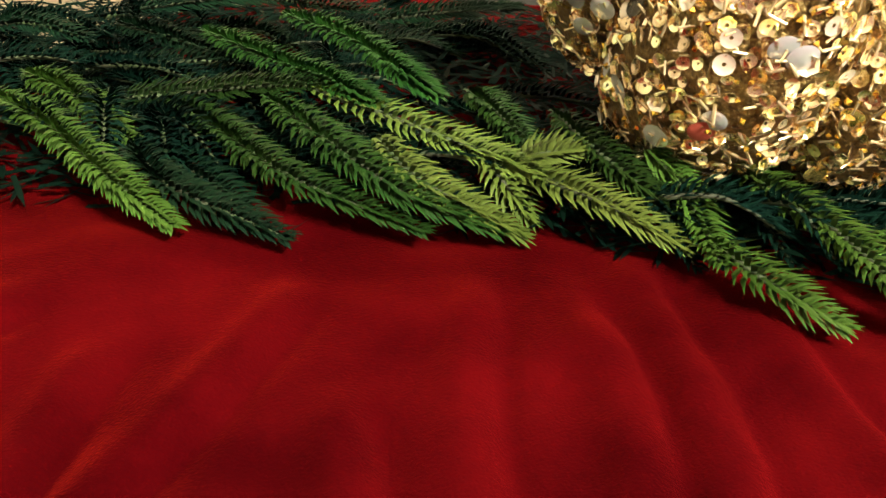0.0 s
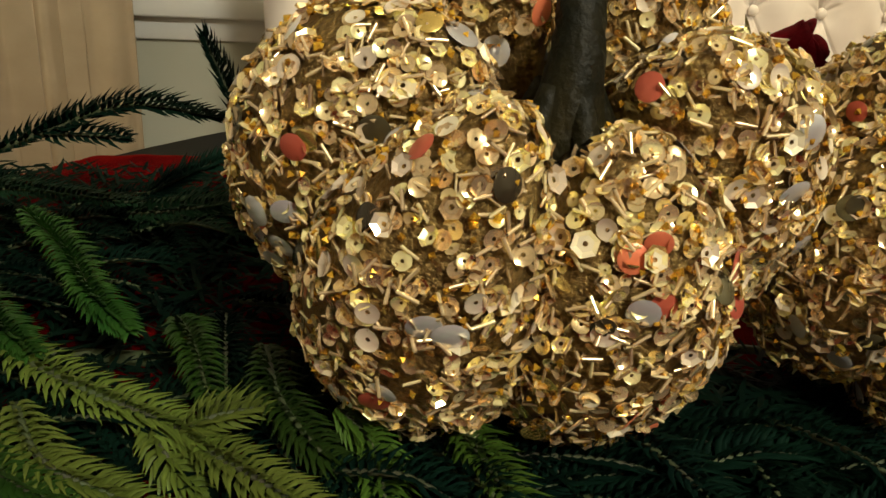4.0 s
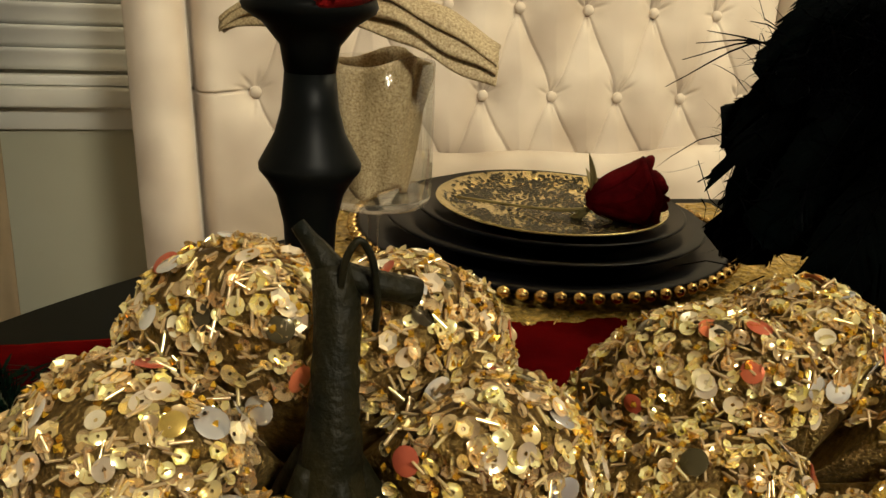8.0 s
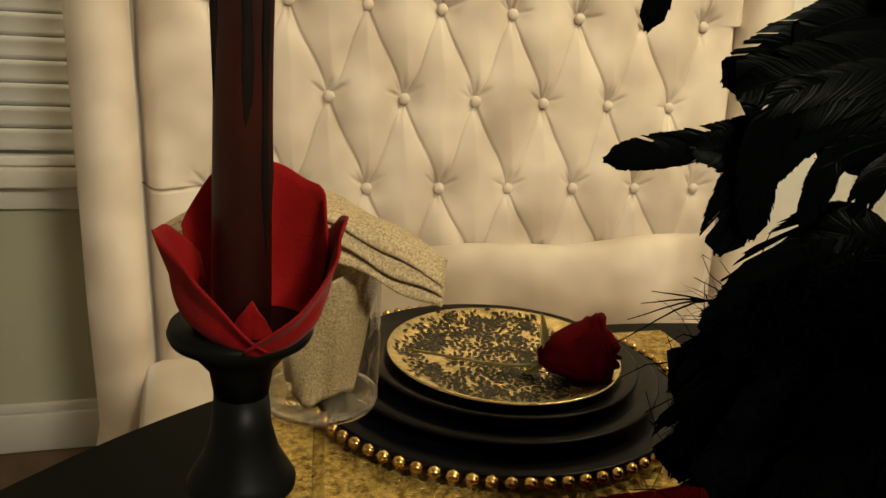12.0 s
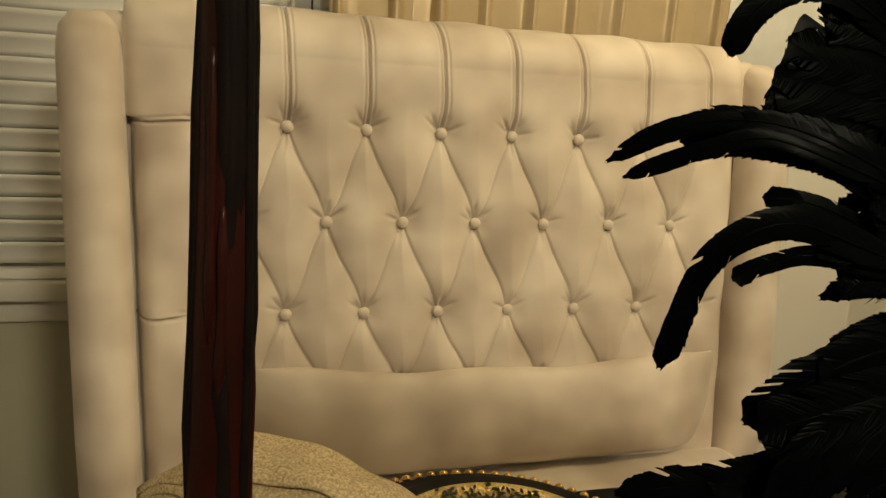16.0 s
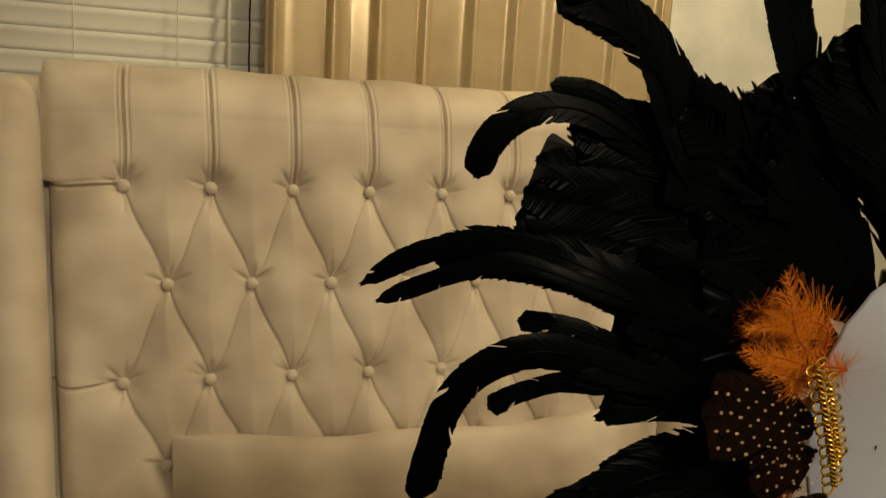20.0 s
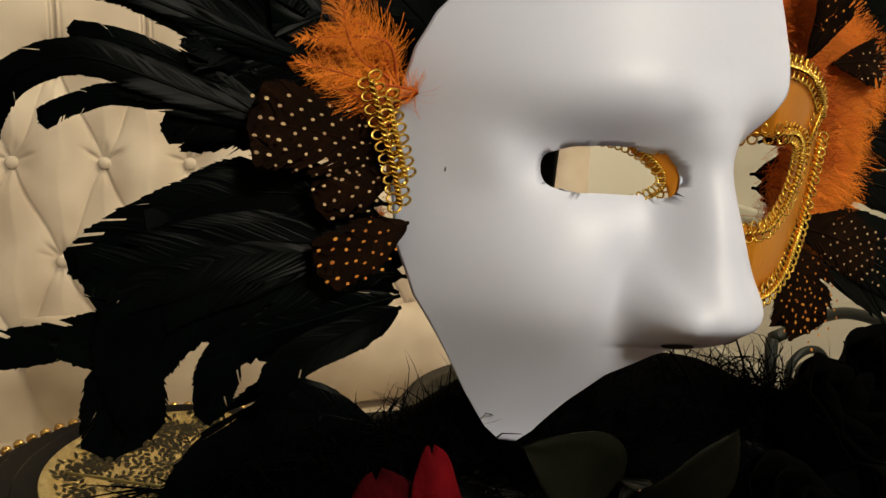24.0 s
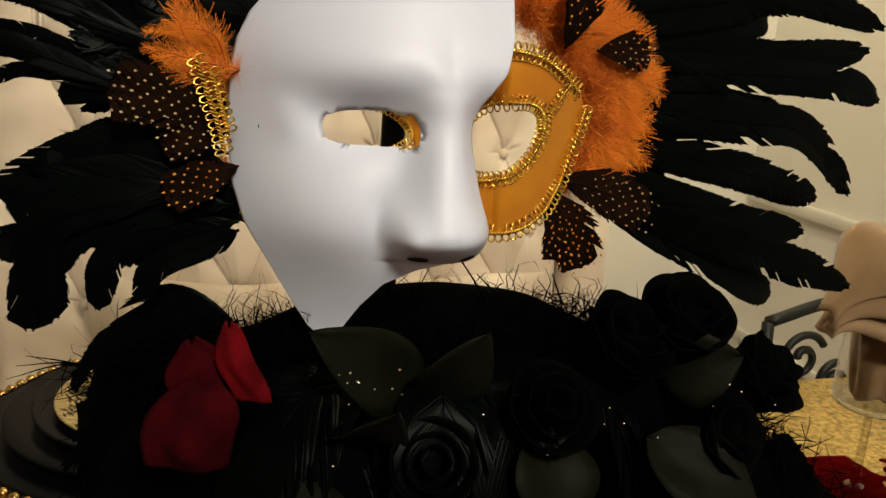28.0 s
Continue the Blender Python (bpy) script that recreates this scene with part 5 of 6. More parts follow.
for k, (c, ax, sz) in enumerate((((0.662, 0.425, 0.945), (0.1, -0.75, 0.65), 0.060), ((0.716, 0.45, 0.965), (0.25, -0.6, 0.8), 0.066), ((0.60, 0.41, 0.93), (-0.1, -0.8, 0.6), 0.052), ((0.775, 0.43, 0.92), (0.4, -0.7, 0.5), 0.058), ((0.55, 0.40, 0.90), (-0.2, -0.9, 0.4), 0.05), ((0.685, 0.40, 0.88), (0.1, -0.9, 0.4), 0.055), ((0.84, 0.45, 0.88), (0.6, -0.6, 0.4), 0.055), ((0.765, 0.455, 0.972), (0.1, -0.5, 0.85), 0.066), ((0.812, 0.45, 0.945), (0.5, -0.6, 0.6), 0.060))):
    rose("black_rose", c, ax, sz, ROSEBLACK, "black fabric rose in the bouquet", 50 + k, ((4, 0.40, 0.15), (5, 0.52, 0.42), (6, 0.66, 0.72)), group="black roses")
for p0, p1, w in (((0.60, 0.43, 0.965), (0.532, 0.40, 1.020), 0.045), ((0.60, 0.42, 0.97), (0.625, 0.39, 1.02), 0.04), ((0.665, 0.40, 0.955), (0.665, 0.37, 0.905), 0.055), ((0.56, 0.42, 0.95), (0.575, 0.375, 0.985), 0.042), ((0.76, 0.44, 0.97), (0.80, 0.41, 0.99), 0.05), ((0.52, 0.41, 0.93), (0.545, 0.375, 0.885), 0.05), ((0.74, 0.41, 0.94), (0.80, 0.37, 0.90), 0.05)):
    leaf(p0, p1, w, 0.006, LEAFBLACK, "leaf", bouquet, (0.2, -1, 0.4))
gv, gf = [], []
for k in range(26):
    p = np.array((frng.uniform(0.545, 0.585), 0.386, frng.uniform(0.975, 1.003))) if k < 9 else np.array((frng.uniform(0.53, 0.80), frng.uniform(0.37, 0.40), frng.uniform(0.90, 0.99)))
    v, f = dome_disc(0.0007, 0.0003, 6)
    gf += [tuple(i + len(gv) for i in q) for q in f]
    gv += [(p[0] + a, p[1] - c2, p[2] + b) for a, b, c2 in v]
put("glitter_flecks", (gv, gf), GLINT, bouquet, kind="stuff")

# ---- white half mask ----
MX = 0.592
mask_thing = empty("white_mask", (MX, 0.44, 1.0), "white half-face mask worn over a gold feathered eye mask", "mask")


def bump(d, w):
    return math.exp(-((d / w) ** 2))


def face_y(x, z):
    """The depth of the face at x, z: forehead, brow, eye hollow, nose, cheek and jaw."""
    u = x - MX
    side = abs(u) / 0.104
    y = 0.398 + 0.064 * min(side, 1.08) ** 2.3
    y += 0.030 * ease((z - 1.150) / 0.085) ** 1.6 + 0.035 * ease((1.075 - z) / 0.075) * 0.8
    y -= 0.008 * bump(z - 1.152, 0.016) * bump(abs(u) - 0.040, 0.045)
    y += 0.013 * bump(z - 1.128, 0.016) * bump(abs(u) - 0.034, 0.030)
    y -= 0.010 * bump(z - 1.083, 0.024) * bump(abs(u) - 0.058, 0.03)
    ridge = 0.008 * ease((1.165 - z) / 0.03) + 0.019 * min(1.0, max(0.0, (1.145 - z) / 0.066)) + 0.004 * bump(z - 1.080, 0.010)
    wide = 0.0125 + 0.0065 * ease((1.115 - z) / 0.035)
    fade = min(1.0, max(0.0, (z - 1.0600) / 0.016)) ** 0.45
    y -= ridge * math.exp(-(abs(u + 0.001) / wide) ** 2.8) * fade
    y -= (0.0125 if u < 0 else 0.006) * bump(abs(u + 0.001) - 0.0190, 0.0072) * bump(z - 1.0760, 0.0105) * fade
    y += 0.0025 * bump(abs(u) - 0.0300, 0.006) * bump(z - 1.082, 0.014)
    y -= 0.004 * bump(u + 0.072, 0.010) * bump(z - 1.126, 0.012)
    return y


RIGHT = [(1.006, 0.546), (1.012, 0.551), (1.030, 0.559), (1.045, 0.568), (1.054, 0.583), (1.058, 0.600), (1.0615, 0.609), (1.068, 0.6140), (1.078, 0.6135), (1.098, 0.6085), (1.115, 0.606), (1.130, 0.6065), (1.142, 0.612), (1.155, 0.620), (1.17, 0.6245), (1.195, 0.626), (1.209, 0.622), (1.214, 0.616), (1.217, 0.607)]
LEFT = [(1.006, 0.540), (1.012, 0.534), (1.030, 0.523), (1.048, 0.513), (1.070, 0.500), (1.088, 0.4945), (1.11, 0.4925), (1.13, 0.4925), (1.15, 0.4940), (1.162, 0.4965), (1.175, 0.5025), (1.186, 0.5115), (1.195, 0.5225), (1.203, 0.537), (1.209, 0.553), (1.2135, 0.572), (1.216, 0.589), (1.217, 0.604)]
NR, NC = 150, 120
mv, mf = [], []
zs = [1.006 + 0.2110 * k / (NR - 1) for k in range(NR)]
EX, EZ, EW, EH = 0.5580, 1.1225, 0.0225, 0.0094


def hole(x, z):
    """Over 1 outside the eye opening, a long opening with rounded ends."""
    zc = EZ + 0.0018 - 4.0 * (x - EX) ** 2 * (1 if z > EZ else 0.4)
    return (abs(x - EX) / EW) ** 4.6 + (abs(z - zc) / EH) ** 3.6


for z in zs:
    l, r = np.interp(z, [q[0] for q in LEFT], [q[1] for q in LEFT]), np.interp(z, [q[0] for q in RIGHT], [q[1] for q in RIGHT])
    for k in range(NC):
        x = l + (r - l) * k / (NC - 1)
        zz = z
        h = hole(x, zz)
        if 0.15 < h < 1.7:
            for _ in range(6):
                h = hole(x, zz)
                g = h ** (1 / 4.0)
                x, zz = EX + (x - EX) * (1 + 0.7 * (1 / g - 1)), EZ + (zz - EZ) * (1 + 0.7 * (1 / g - 1))
        mv.append((float(x), float(face_y(x, zz)), float(zz)))
for j in range(NR - 1):
    for k in range(NC - 1):
        q = (j * NC + k, j * NC + k + 1, (j + 1) * NC + k + 1, (j + 1) * NC + k)
        cx, cz = sum(mv[i][0] for i in q) / 4, sum(mv[i][2] for i in q) / 4
        if hole(cx, cz) > 0.97:
            mf.append(q)
thick(put("mask_shell", (mv, mf), MASKWHITE, mask_thing), 0.0016, 1.0)
# Dark discs on the shell stand for the shade inside nostrils and cord hole.
for u in (-0.0130, 0.0110):
    ring = []
    for a in np.linspace(0, 6.28, 16, endpoint=False):
        x, z = MX + u + 0.0046 * math.cos(a), 1.0664 + 0.0022 * math.sin(a)
        q = np.array((x, face_y(x, z), z))
        ex, ez = np.array((1e-3, face_y(x + 1e-3, z) - q[1], 0)), np.array((0, face_y(x, z + 1e-3) - q[1], 1e-3))
        ring.append(tuple(q + unit(np.cross(ex, ez)) * 0.0022))
    put("nostril", (ring, [tuple(range(16))]), WICK_AND_HOLE, mask_thing, "dark disc painted as a small shaded opening")
put("cord_hole", ([(0.5064 + 0.0011 * math.cos(a), face_y(0.5064, 1.1196) - 0.0019, 1.1196 + 0.0013 * math.sin(a)) for a in np.linspace(0, 6.28, 10, endpoint=False)], [tuple(range(10))]), WICK_AND_HOLE, mask_thing)

mask_thing.location += Vector((0.003, 0.0, -0.0025))

# ---- gold eye mask with feathers behind it ----
eye_mask = empty("feathered_eye_mask", (MX, 0.45, 1.0), "amber satin eye mask with gold braid and black and orange feathers", "mask")


def gold_y(x, z):
    u = x - MX
    g = 0.397 + 0.034 * (abs(u) / 0.09) ** 2.2 + 0.008 * ease((z - 1.15) / 0.05)
    return max(g, face_y(x, z) + 0.005) if u < 0.034 else g


GE = (0.6265, 1.1205)


def gold_hole(x, z):
    xx = (x - GE[0]) if x > MX else (2 * MX - x - GE[0])
    zc = GE[1] + 0.26 * xx
    return (abs(xx) / 0.0225) ** 2.3 + (abs(z - zc) / (0.0150 if z > zc else 0.0195)) ** 2.0


GTOP = [(-0.10, 1.125), (-0.085, 1.150), (-0.06, 1.168), (-0.02, 1.160), (0, 1.152), (0.02, 1.160), (0.037, 1.163), (0.055, 1.160), (0.071, 1.153), (0.082, 1.146), (0.092, 1.136)]
GLOW = [(-0.10, 1.110), (-0.085, 1.085), (-0.06, 1.072), (-0.03, 1.075), (0, 1.083), (0.015, 1.076), (0.030, 1.071), (0.046, 1.072), (0.063, 1.079), (0.071, 1.089), (0.077, 1.099), (0.086, 1.119), (0.092, 1.134)]
ev, ef = [], []
NU, NV = 150, 80
for k in range(NU):
    u = -0.098 + 0.189 * k / (NU - 1)
    z0, z1 = np.interp(u, [q[0] for q in GLOW], [q[1] for q in GLOW]), np.interp(u, [q[0] for q in GTOP], [q[1] for q in GTOP])
    for j in range(NV):
        x, z = MX + u, z0 + (z1 - z0) * j / (NV - 1)
        ev.append((float(x), float(gold_y(x, z)), float(z)))
for k in range(NU - 1):
    for j in range(NV - 1):
        q = (k * NV + j, (k + 1) * NV + j, (k + 1) * NV + j + 1, k * NV + j + 1)
        if gold_hole(sum(ev[i][0] for i in q) / 4, sum(ev[i][2] for i in q) / 4) > 1.0:
            ef.append(q)
thick(put("mask_body", (ev, ef), MASKGOLD, eye_mask), 0.0014)


def braid(line, loop, name="braid"):
    """Gold braid: wire scallops on both sides of a twisted two-strand core."""
    length = sum(math.dist(a, b) for a, b in zip(line, line[1:]))
    n = max(4, int(length / (loop * 1.05)))
    c = spline(line, n)
    t, s, m = frames_along(c, np.array((0, -1, 0.05)))
    parts = []
    for k in range(n):
        for sign in (1, -1):
            p = c[k] + s[k] * sign * loop * 0.62 + t[k] * loop * (0.25 if sign > 0 else -0.25)
            ring = [tuple(p + loop * (0.50 * math.cos(a) * t[k] + 0.72 * math.sin(a) * s[k]) + np.array((0, -0.0005 - 0.0005 * math.sin(a + sign), 0))) for a in np.linspace(0, 2 * math.pi, 9)]
            parts.append(tube(ring, loop * 0.15, 5, 14, (0.02, -1, 0.03)))
    fine = spline(line, 6 * n)
    ft, fs, fm = frames_along(fine, np.array((0, -1, 0.05)))
    for ph in (0, math.pi):
        parts.append(tube([tuple(q + loop * 0.22 * (math.cos(1.05 * i + ph) * a + math.sin(1.05 * i + ph) * b) + np.array((0, -0.0012, 0))) for i, (q, a, b) in enumerate(zip(fine, fs, fm))], loop * 0.20, 5, 12 * n))
    return put(name, merge(*parts), BRAID, eye_mask, "gold metallic loop braid")


def on_gold(u, z, lift=0.002):
    return MX + u, float(gold_y(MX + u, z)) - lift, z


braid([on_gold(0.0345 + 0.0245 * math.cos(a), 1.1205 + 0.0064 * math.cos(a) + (0.0165 if math.sin(a) > 0 else 0.0212) * math.sin(a)) for a in np.linspace(-2.85, 2.85, 17)], 0.0030)
braid([on_gold(0.016, 1.0755), on_gold(0.030, 1.0710), on_gold(0.046, 1.0720), on_gold(0.063, 1.0790), on_gold(0.071, 1.0885), on_gold(0.077, 1.0985), on_gold(0.086, 1.119), on_gold(0.0915, 1.134)], 0.0036)
braid([on_gold(0.0235, 1.162), on_gold(0.037, 1.1630), on_gold(0.055, 1.1600), on_gold(0.071, 1.1520), on_gold(0.084, 1.143)], 0.0034)
braid([on_gold(0.076, 1.148), on_gold(0.067, 1.138), on_gold(0.060, 1.129)], 0.0024)
braid([(0.479, 0.440, 1.148), (0.484, 0.439, 1.132), (0.489, 0.4385, 1.117), (0.492, 0.438, 1.104)], 0.0034)
braid([(0.486, 0.441, 1.142), (0.490, 0.440, 1.128), (0.494, 0.4395, 1.114)], 0.0034)
braid([on_gold(-0.0335 + 0.021 * math.cos(a), 1.1205 + 0.0125 * math.sin(a), 0.001) for a in np.linspace(-0.9, 1.9, 9)], 0.0024)

# named feathers of the fan, each a width and its line from root to tip
FAN_HOOK = [
    (0.020, [(0.460, 0.458, 1.127), (0.413, 0.464, 1.142), (0.388, 0.467, 1.149), (0.369, 0.471, 1.143), (0.358, 0.475, 1.130), (0.353, 0.478, 1.112), (0.350, 0.482, 1.090)]),
    (0.012, [(0.450, 0.460, 1.128), (0.403, 0.467, 1.137), (0.385, 0.473, 1.133), (0.373, 0.478, 1.126)]),
    (0.012, [(0.450, 0.463, 1.134), (0.408, 0.473, 1.153), (0.383, 0.480, 1.157)]),
    (0.020, [(0.470, 0.458, 1.122), (0.430, 0.462, 1.136), (0.398, 0.468, 1.143)]),
    (0.018, [(0.475, 0.458, 1.120), (0.440, 0.462, 1.128), (0.412, 0.468, 1.126)]),
]
FAN_CLAW = [
    (0.013, [(0.470, 0.468, 1.150), (0.414, 0.470, 1.173), (0.390, 0.479, 1.182), (0.370, 0.488, 1.183), (0.350, 0.497, 1.177), (0.332, 0.507, 1.164)]),
    (0.011, [(0.470, 0.466, 1.150), (0.410, 0.468, 1.169), (0.380, 0.477, 1.178), (0.362, 0.485, 1.173), (0.349, 0.494, 1.166), (0.337, 0.502, 1.159)]),
    (0.030, [(0.470, 0.466, 1.147), (0.421, 0.470, 1.168), (0.401, 0.479, 1.176), (0.377, 0.490, 1.179), (0.358, 0.500, 1.175)]),
]
FAN_TOP = [
    (0.016, [(0.460, 0.476, 1.200), (0.422, 0.480, 1.222), (0.402, 0.483, 1.231), (0.383, 0.485, 1.229), (0.371, 0.487, 1.218), (0.368, 0.490, 1.205)]),
    (0.024, [(0.470, 0.476, 1.195), (0.430, 0.480, 1.217), (0.402, 0.484, 1.221)]),
    (0.034, [(0.480, 0.474, 1.182), (0.430, 0.480, 1.204), (0.388, 0.486, 1.211)]),
    (0.034, [(0.480, 0.474, 1.174), (0.430, 0.480, 1.196), (0.384, 0.486, 1.200)]),
    (0.032, [(0.480, 0.474, 1.164), (0.430, 0.480, 1.186), (0.382, 0.486, 1.190)]),
    (0.030, [(0.480, 0.474, 1.200), (0.440, 0.480, 1.222), (0.400, 0.486, 1.226)]),
    (0.026, [(0.460, 0.476, 1.190), (0.438, 0.478, 1.228), (0.422, 0.481, 1.258), (0.390, 0.483, 1.273)]),
    (0.022, [(0.470, 0.478, 1.190), (0.444, 0.480, 1.238), (0.420, 0.482, 1.262), (0.394, 0.484, 1.270)]),
    (0.010, [(0.460, 0.478, 1.205), (0.414, 0.482, 1.235), (0.391, 0.485, 1.239)]),
    (0.034, [(0.540, 0.470, 1.210), (0.520, 0.470, 1.260), (0.508, 0.470, 1.310)]),
    (0.030, [(0.520, 0.470, 1.200), (0.490, 0.476, 1.250), (0.478, 0.480, 1.290)]),
]
FAN_LOW = [
    (0.024, [(0.495, 0.455, 1.094), (0.457, 0.459, 1.104), (0.427, 0.462, 1.100), (0.400, 0.466, 1.086), (0.381, 0.470, 1.072)]),
    (0.030, [(0.495, 0.452, 1.084), (0.442, 0.457, 1.085), (0.407, 0.461, 1.077), (0.385, 0.466, 1.069)]),
    (0.018, [(0.480, 0.455, 1.060), (0.418, 0.463, 1.058), (0.378, 0.474, 1.047), (0.341, 0.488, 1.037)]),
    (0.026, [(0.495, 0.455, 1.100), (0.461, 0.463, 1.106), (0.437, 0.467, 1.105), (0.420, 0.472, 1.094)]),
    (0.030, [(0.497, 0.452, 1.073), (0.461, 0.456, 1.073), (0.424, 0.461, 1.061), (0.399, 0.465, 1.035), (0.392, 0.470, 0.999)]),
]
FAN_HANG = [
    (0.022, [(0.500, 0.452, 1.064), (0.470, 0.455, 1.056), (0.436, 0.459, 1.043), (0.427, 0.462, 1.012)]),
    (0.022, [(0.490, 0.455, 1.068), (0.426, 0.462, 1.061), (0.395, 0.468, 1.046), (0.373, 0.475, 1.046)]),
    (0.018, [(0.500, 0.450, 1.060), (0.486, 0.453, 1.052), (0.457, 0.455, 1.038), (0.449, 0.458, 1.018)]),
    (0.030, [(0.480, 0.452, 1.083), (0.426, 0.457, 1.073), (0.401, 0.461, 1.053), (0.406, 0.466, 1.006)]),
    (0.030, [(0.495, 0.454, 1.088), (0.450, 0.458, 1.080), (0.418, 0.462, 1.060), (0.400, 0.466, 1.030)]),
]
FAN_SIDE = [
    (0.024, [(0.690, 0.450, 1.165), (0.773, 0.457, 1.166), (0.840, 0.465, 1.167), (0.906, 0.472, 1.177)]),
    (0.022, [(0.690, 0.450, 1.155), (0.795, 0.457, 1.157), (0.878, 0.465, 1.155), (0.922, 0.472, 1.144)]),
    (0.026, [(0.690, 0.450, 1.135), (0.801, 0.457, 1.127), (0.859, 0.465, 1.121), (0.913, 0.472, 1.079)]),
    (0.024, [(0.690, 0.450, 1.120), (0.798, 0.457, 1.099), (0.848, 0.465, 1.087), (0.886, 0.472, 1.076)]),
    (0.022, [(0.690, 0.450, 1.100), (0.790, 0.457, 1.072), (0.832, 0.465, 1.060), (0.881, 0.472, 1.053)]),
    (0.026, [(0.690, 0.450, 1.095), (0.807, 0.457, 1.050), (0.869, 0.465, 1.032), (0.930, 0.472, 1.012)]),
]
FAN_SIDE_MORE = [
    (0.024, [(0.690, 0.450, 1.085), (0.792, 0.457, 1.040), (0.836, 0.465, 1.017), (0.863, 0.472, 1.008)]),
    (0.026, [(0.680, 0.450, 1.180), (0.768, 0.457, 1.195), (0.831, 0.465, 1.207), (0.915, 0.472, 1.191)]),
    (0.020, [(0.690, 0.450, 1.170), (0.763, 0.457, 1.180), (0.806, 0.465, 1.188), (0.822, 0.472, 1.193)]),
    (0.022, [(0.690, 0.450, 1.130), (0.779, 0.457, 1.136), (0.821, 0.465, 1.133), (0.849, 0.472, 1.130)]),
    (0.024, [(0.660, 0.460, 1.180), (0.720, 0.470, 1.225), (0.800, 0.470, 1.252)]),
    (0.026, [(0.640, 0.460, 1.190), (0.680, 0.470, 1.250), (0.740, 0.470, 1.290)]),
]
for lines_, full, tip_, split in ((FAN_HOOK, 0.66, 0.16, 0.06), (FAN_CLAW, 0.66, 0.22, 0.05), (FAN_TOP, 0.74, 0.20, 0.05), (FAN_LOW, 0.90, 0.30, 0.12), (FAN_HANG, 0.85, 0.42, 0.15), (FAN_SIDE, 1.08, 0.42, 0.14), (FAN_SIDE_MORE, 1.08, 0.42, 0.14)):
    for w_, p in lines_:
        feather(p, w_ * full, eye_mask, barbs=140, ragged=split, blunt=tip_, base_fluff=0.10)
for k in range(16):
    p0 = np.array((0.500, 0.468 + 0.001 * k, frng.uniform(1.105, 1.135)))
    end = np.array((frng.uniform(0.415, 0.445), frng.uniform(0.466, 0.485), 1.116 + 0.0036 * k))
    feather([p0, (p0 + end) / 2 + np.array((0, 0, 0.008)), end], frng.uniform(0.016, 0.024), eye_mask, barbs=90, ragged=0.35, blunt=0.6, wild=0.10)
for k in range(34):
    a = radians(frng.uniform(112, 172))
    p0 = np.array((0.560 + 0.055 * math.cos(a), 0.472 + frng.uniform(0, 0.02), 1.135 + 0.045 * math.sin(a)))
    end = np.array((frng.uniform(0.43, 0.49), frng.uniform(0.47, 0.495), frng.uniform(1.165, 1.235)))
    feather([p0, (p0 + end) / 2 + np.array((0, 0, 0.012)), end], frng.uniform(0.034, 0.05), eye_mask, barbs=110)
for k in range(9):
    p0 = np.array((0.505, 0.455 + 0.003 * k, frng.uniform(1.055, 1.085)))
    end = np.array((frng.uniform(0.405, 0.445), frng.uniform(0.46, 0.485), 1.040 + 0.0048 * k))
    feather([p0, (p0 + end) / 2 + np.array((0, 0, 0.016)), end], frng.uniform(0.03, 0.042), eye_mask, barbs=110)
for k in range(38):
    a = radians(frng.uniform(62, 168))
    r0, ln = 0.058, frng.uniform(0.08, 0.12)
    p0 = np.array((0.575 + r0 * 1.05 * math.cos(a), 0.468 + frng.uniform(-0.008, 0.02), 1.115 + r0 * math.sin(a)))
    d = np.array((math.cos(a), 0.12, math.sin(a)))
    p2 = p0 + d * ln + np.array((0, 0, -0.012))
    p1 = (p0 + p2) / 2 + np.array((0, 0, 0.008))
    feather([p0, p1, p2], frng.uniform(0.036, 0.055), eye_mask, barbs=110)
for k in range(14):
    a = radians(frng.uniform(-25, 62))
    p0 = np.array((0.66 + 0.03 * math.cos(a), 0.462 + frng.uniform(-0.006, 0.015), 1.115 + 0.05 * math.sin(a)))
    d = np.array((math.cos(a), 0.10, math.sin(a)))
    p2 = p0 + d * frng.uniform(0.05, 0.09) + np.array((0, 0, -0.010))
    feather([p0, (p0 + p2) / 2 + np.array((0, 0, 0.008)), p2], frng.uniform(0.03, 0.045), eye_mask, barbs=110)
# orange down beside the mask
for k, (line, rad, cnt, ln) in enumerate((
        ([(0.490, 0.463, 1.150), (0.481, 0.464, 1.156), (0.473, 0.464, 1.158)], 0.010, 500, 0.018), ([(0.492, 0.460, 1.132), (0.487, 0.461, 1.142)], 0.007, 300, 0.014), ([(0.492, 0.460, 1.095), (0.488, 0.460, 1.088)], 0.006, 250, 0.012),
        ([(0.668, 0.448, 1.180), (0.676, 0.448, 1.158), (0.697, 0.448, 1.146)], 0.020, 1500, 0.026), ([(0.648, 0.450, 1.186), (0.660, 0.450, 1.180)], 0.014, 600, 0.026), ([(0.692, 0.448, 1.138), (0.698, 0.448, 1.118)], 0.014, 1100, 0.024), ([(0.690, 0.446, 1.116), (0.688, 0.446, 1.100), (0.682, 0.444, 1.090)], 0.012, 900, 0.020)  )):
    fluff(line, rad * 0.9, cnt * 3, ln * 0.62, 0.00013, MARABOU, eye_mask, "orange_down", 90 + k, 0.05, (0.5 if line[0][0] > 0.6 else -0.6, -0.25, 0.25))
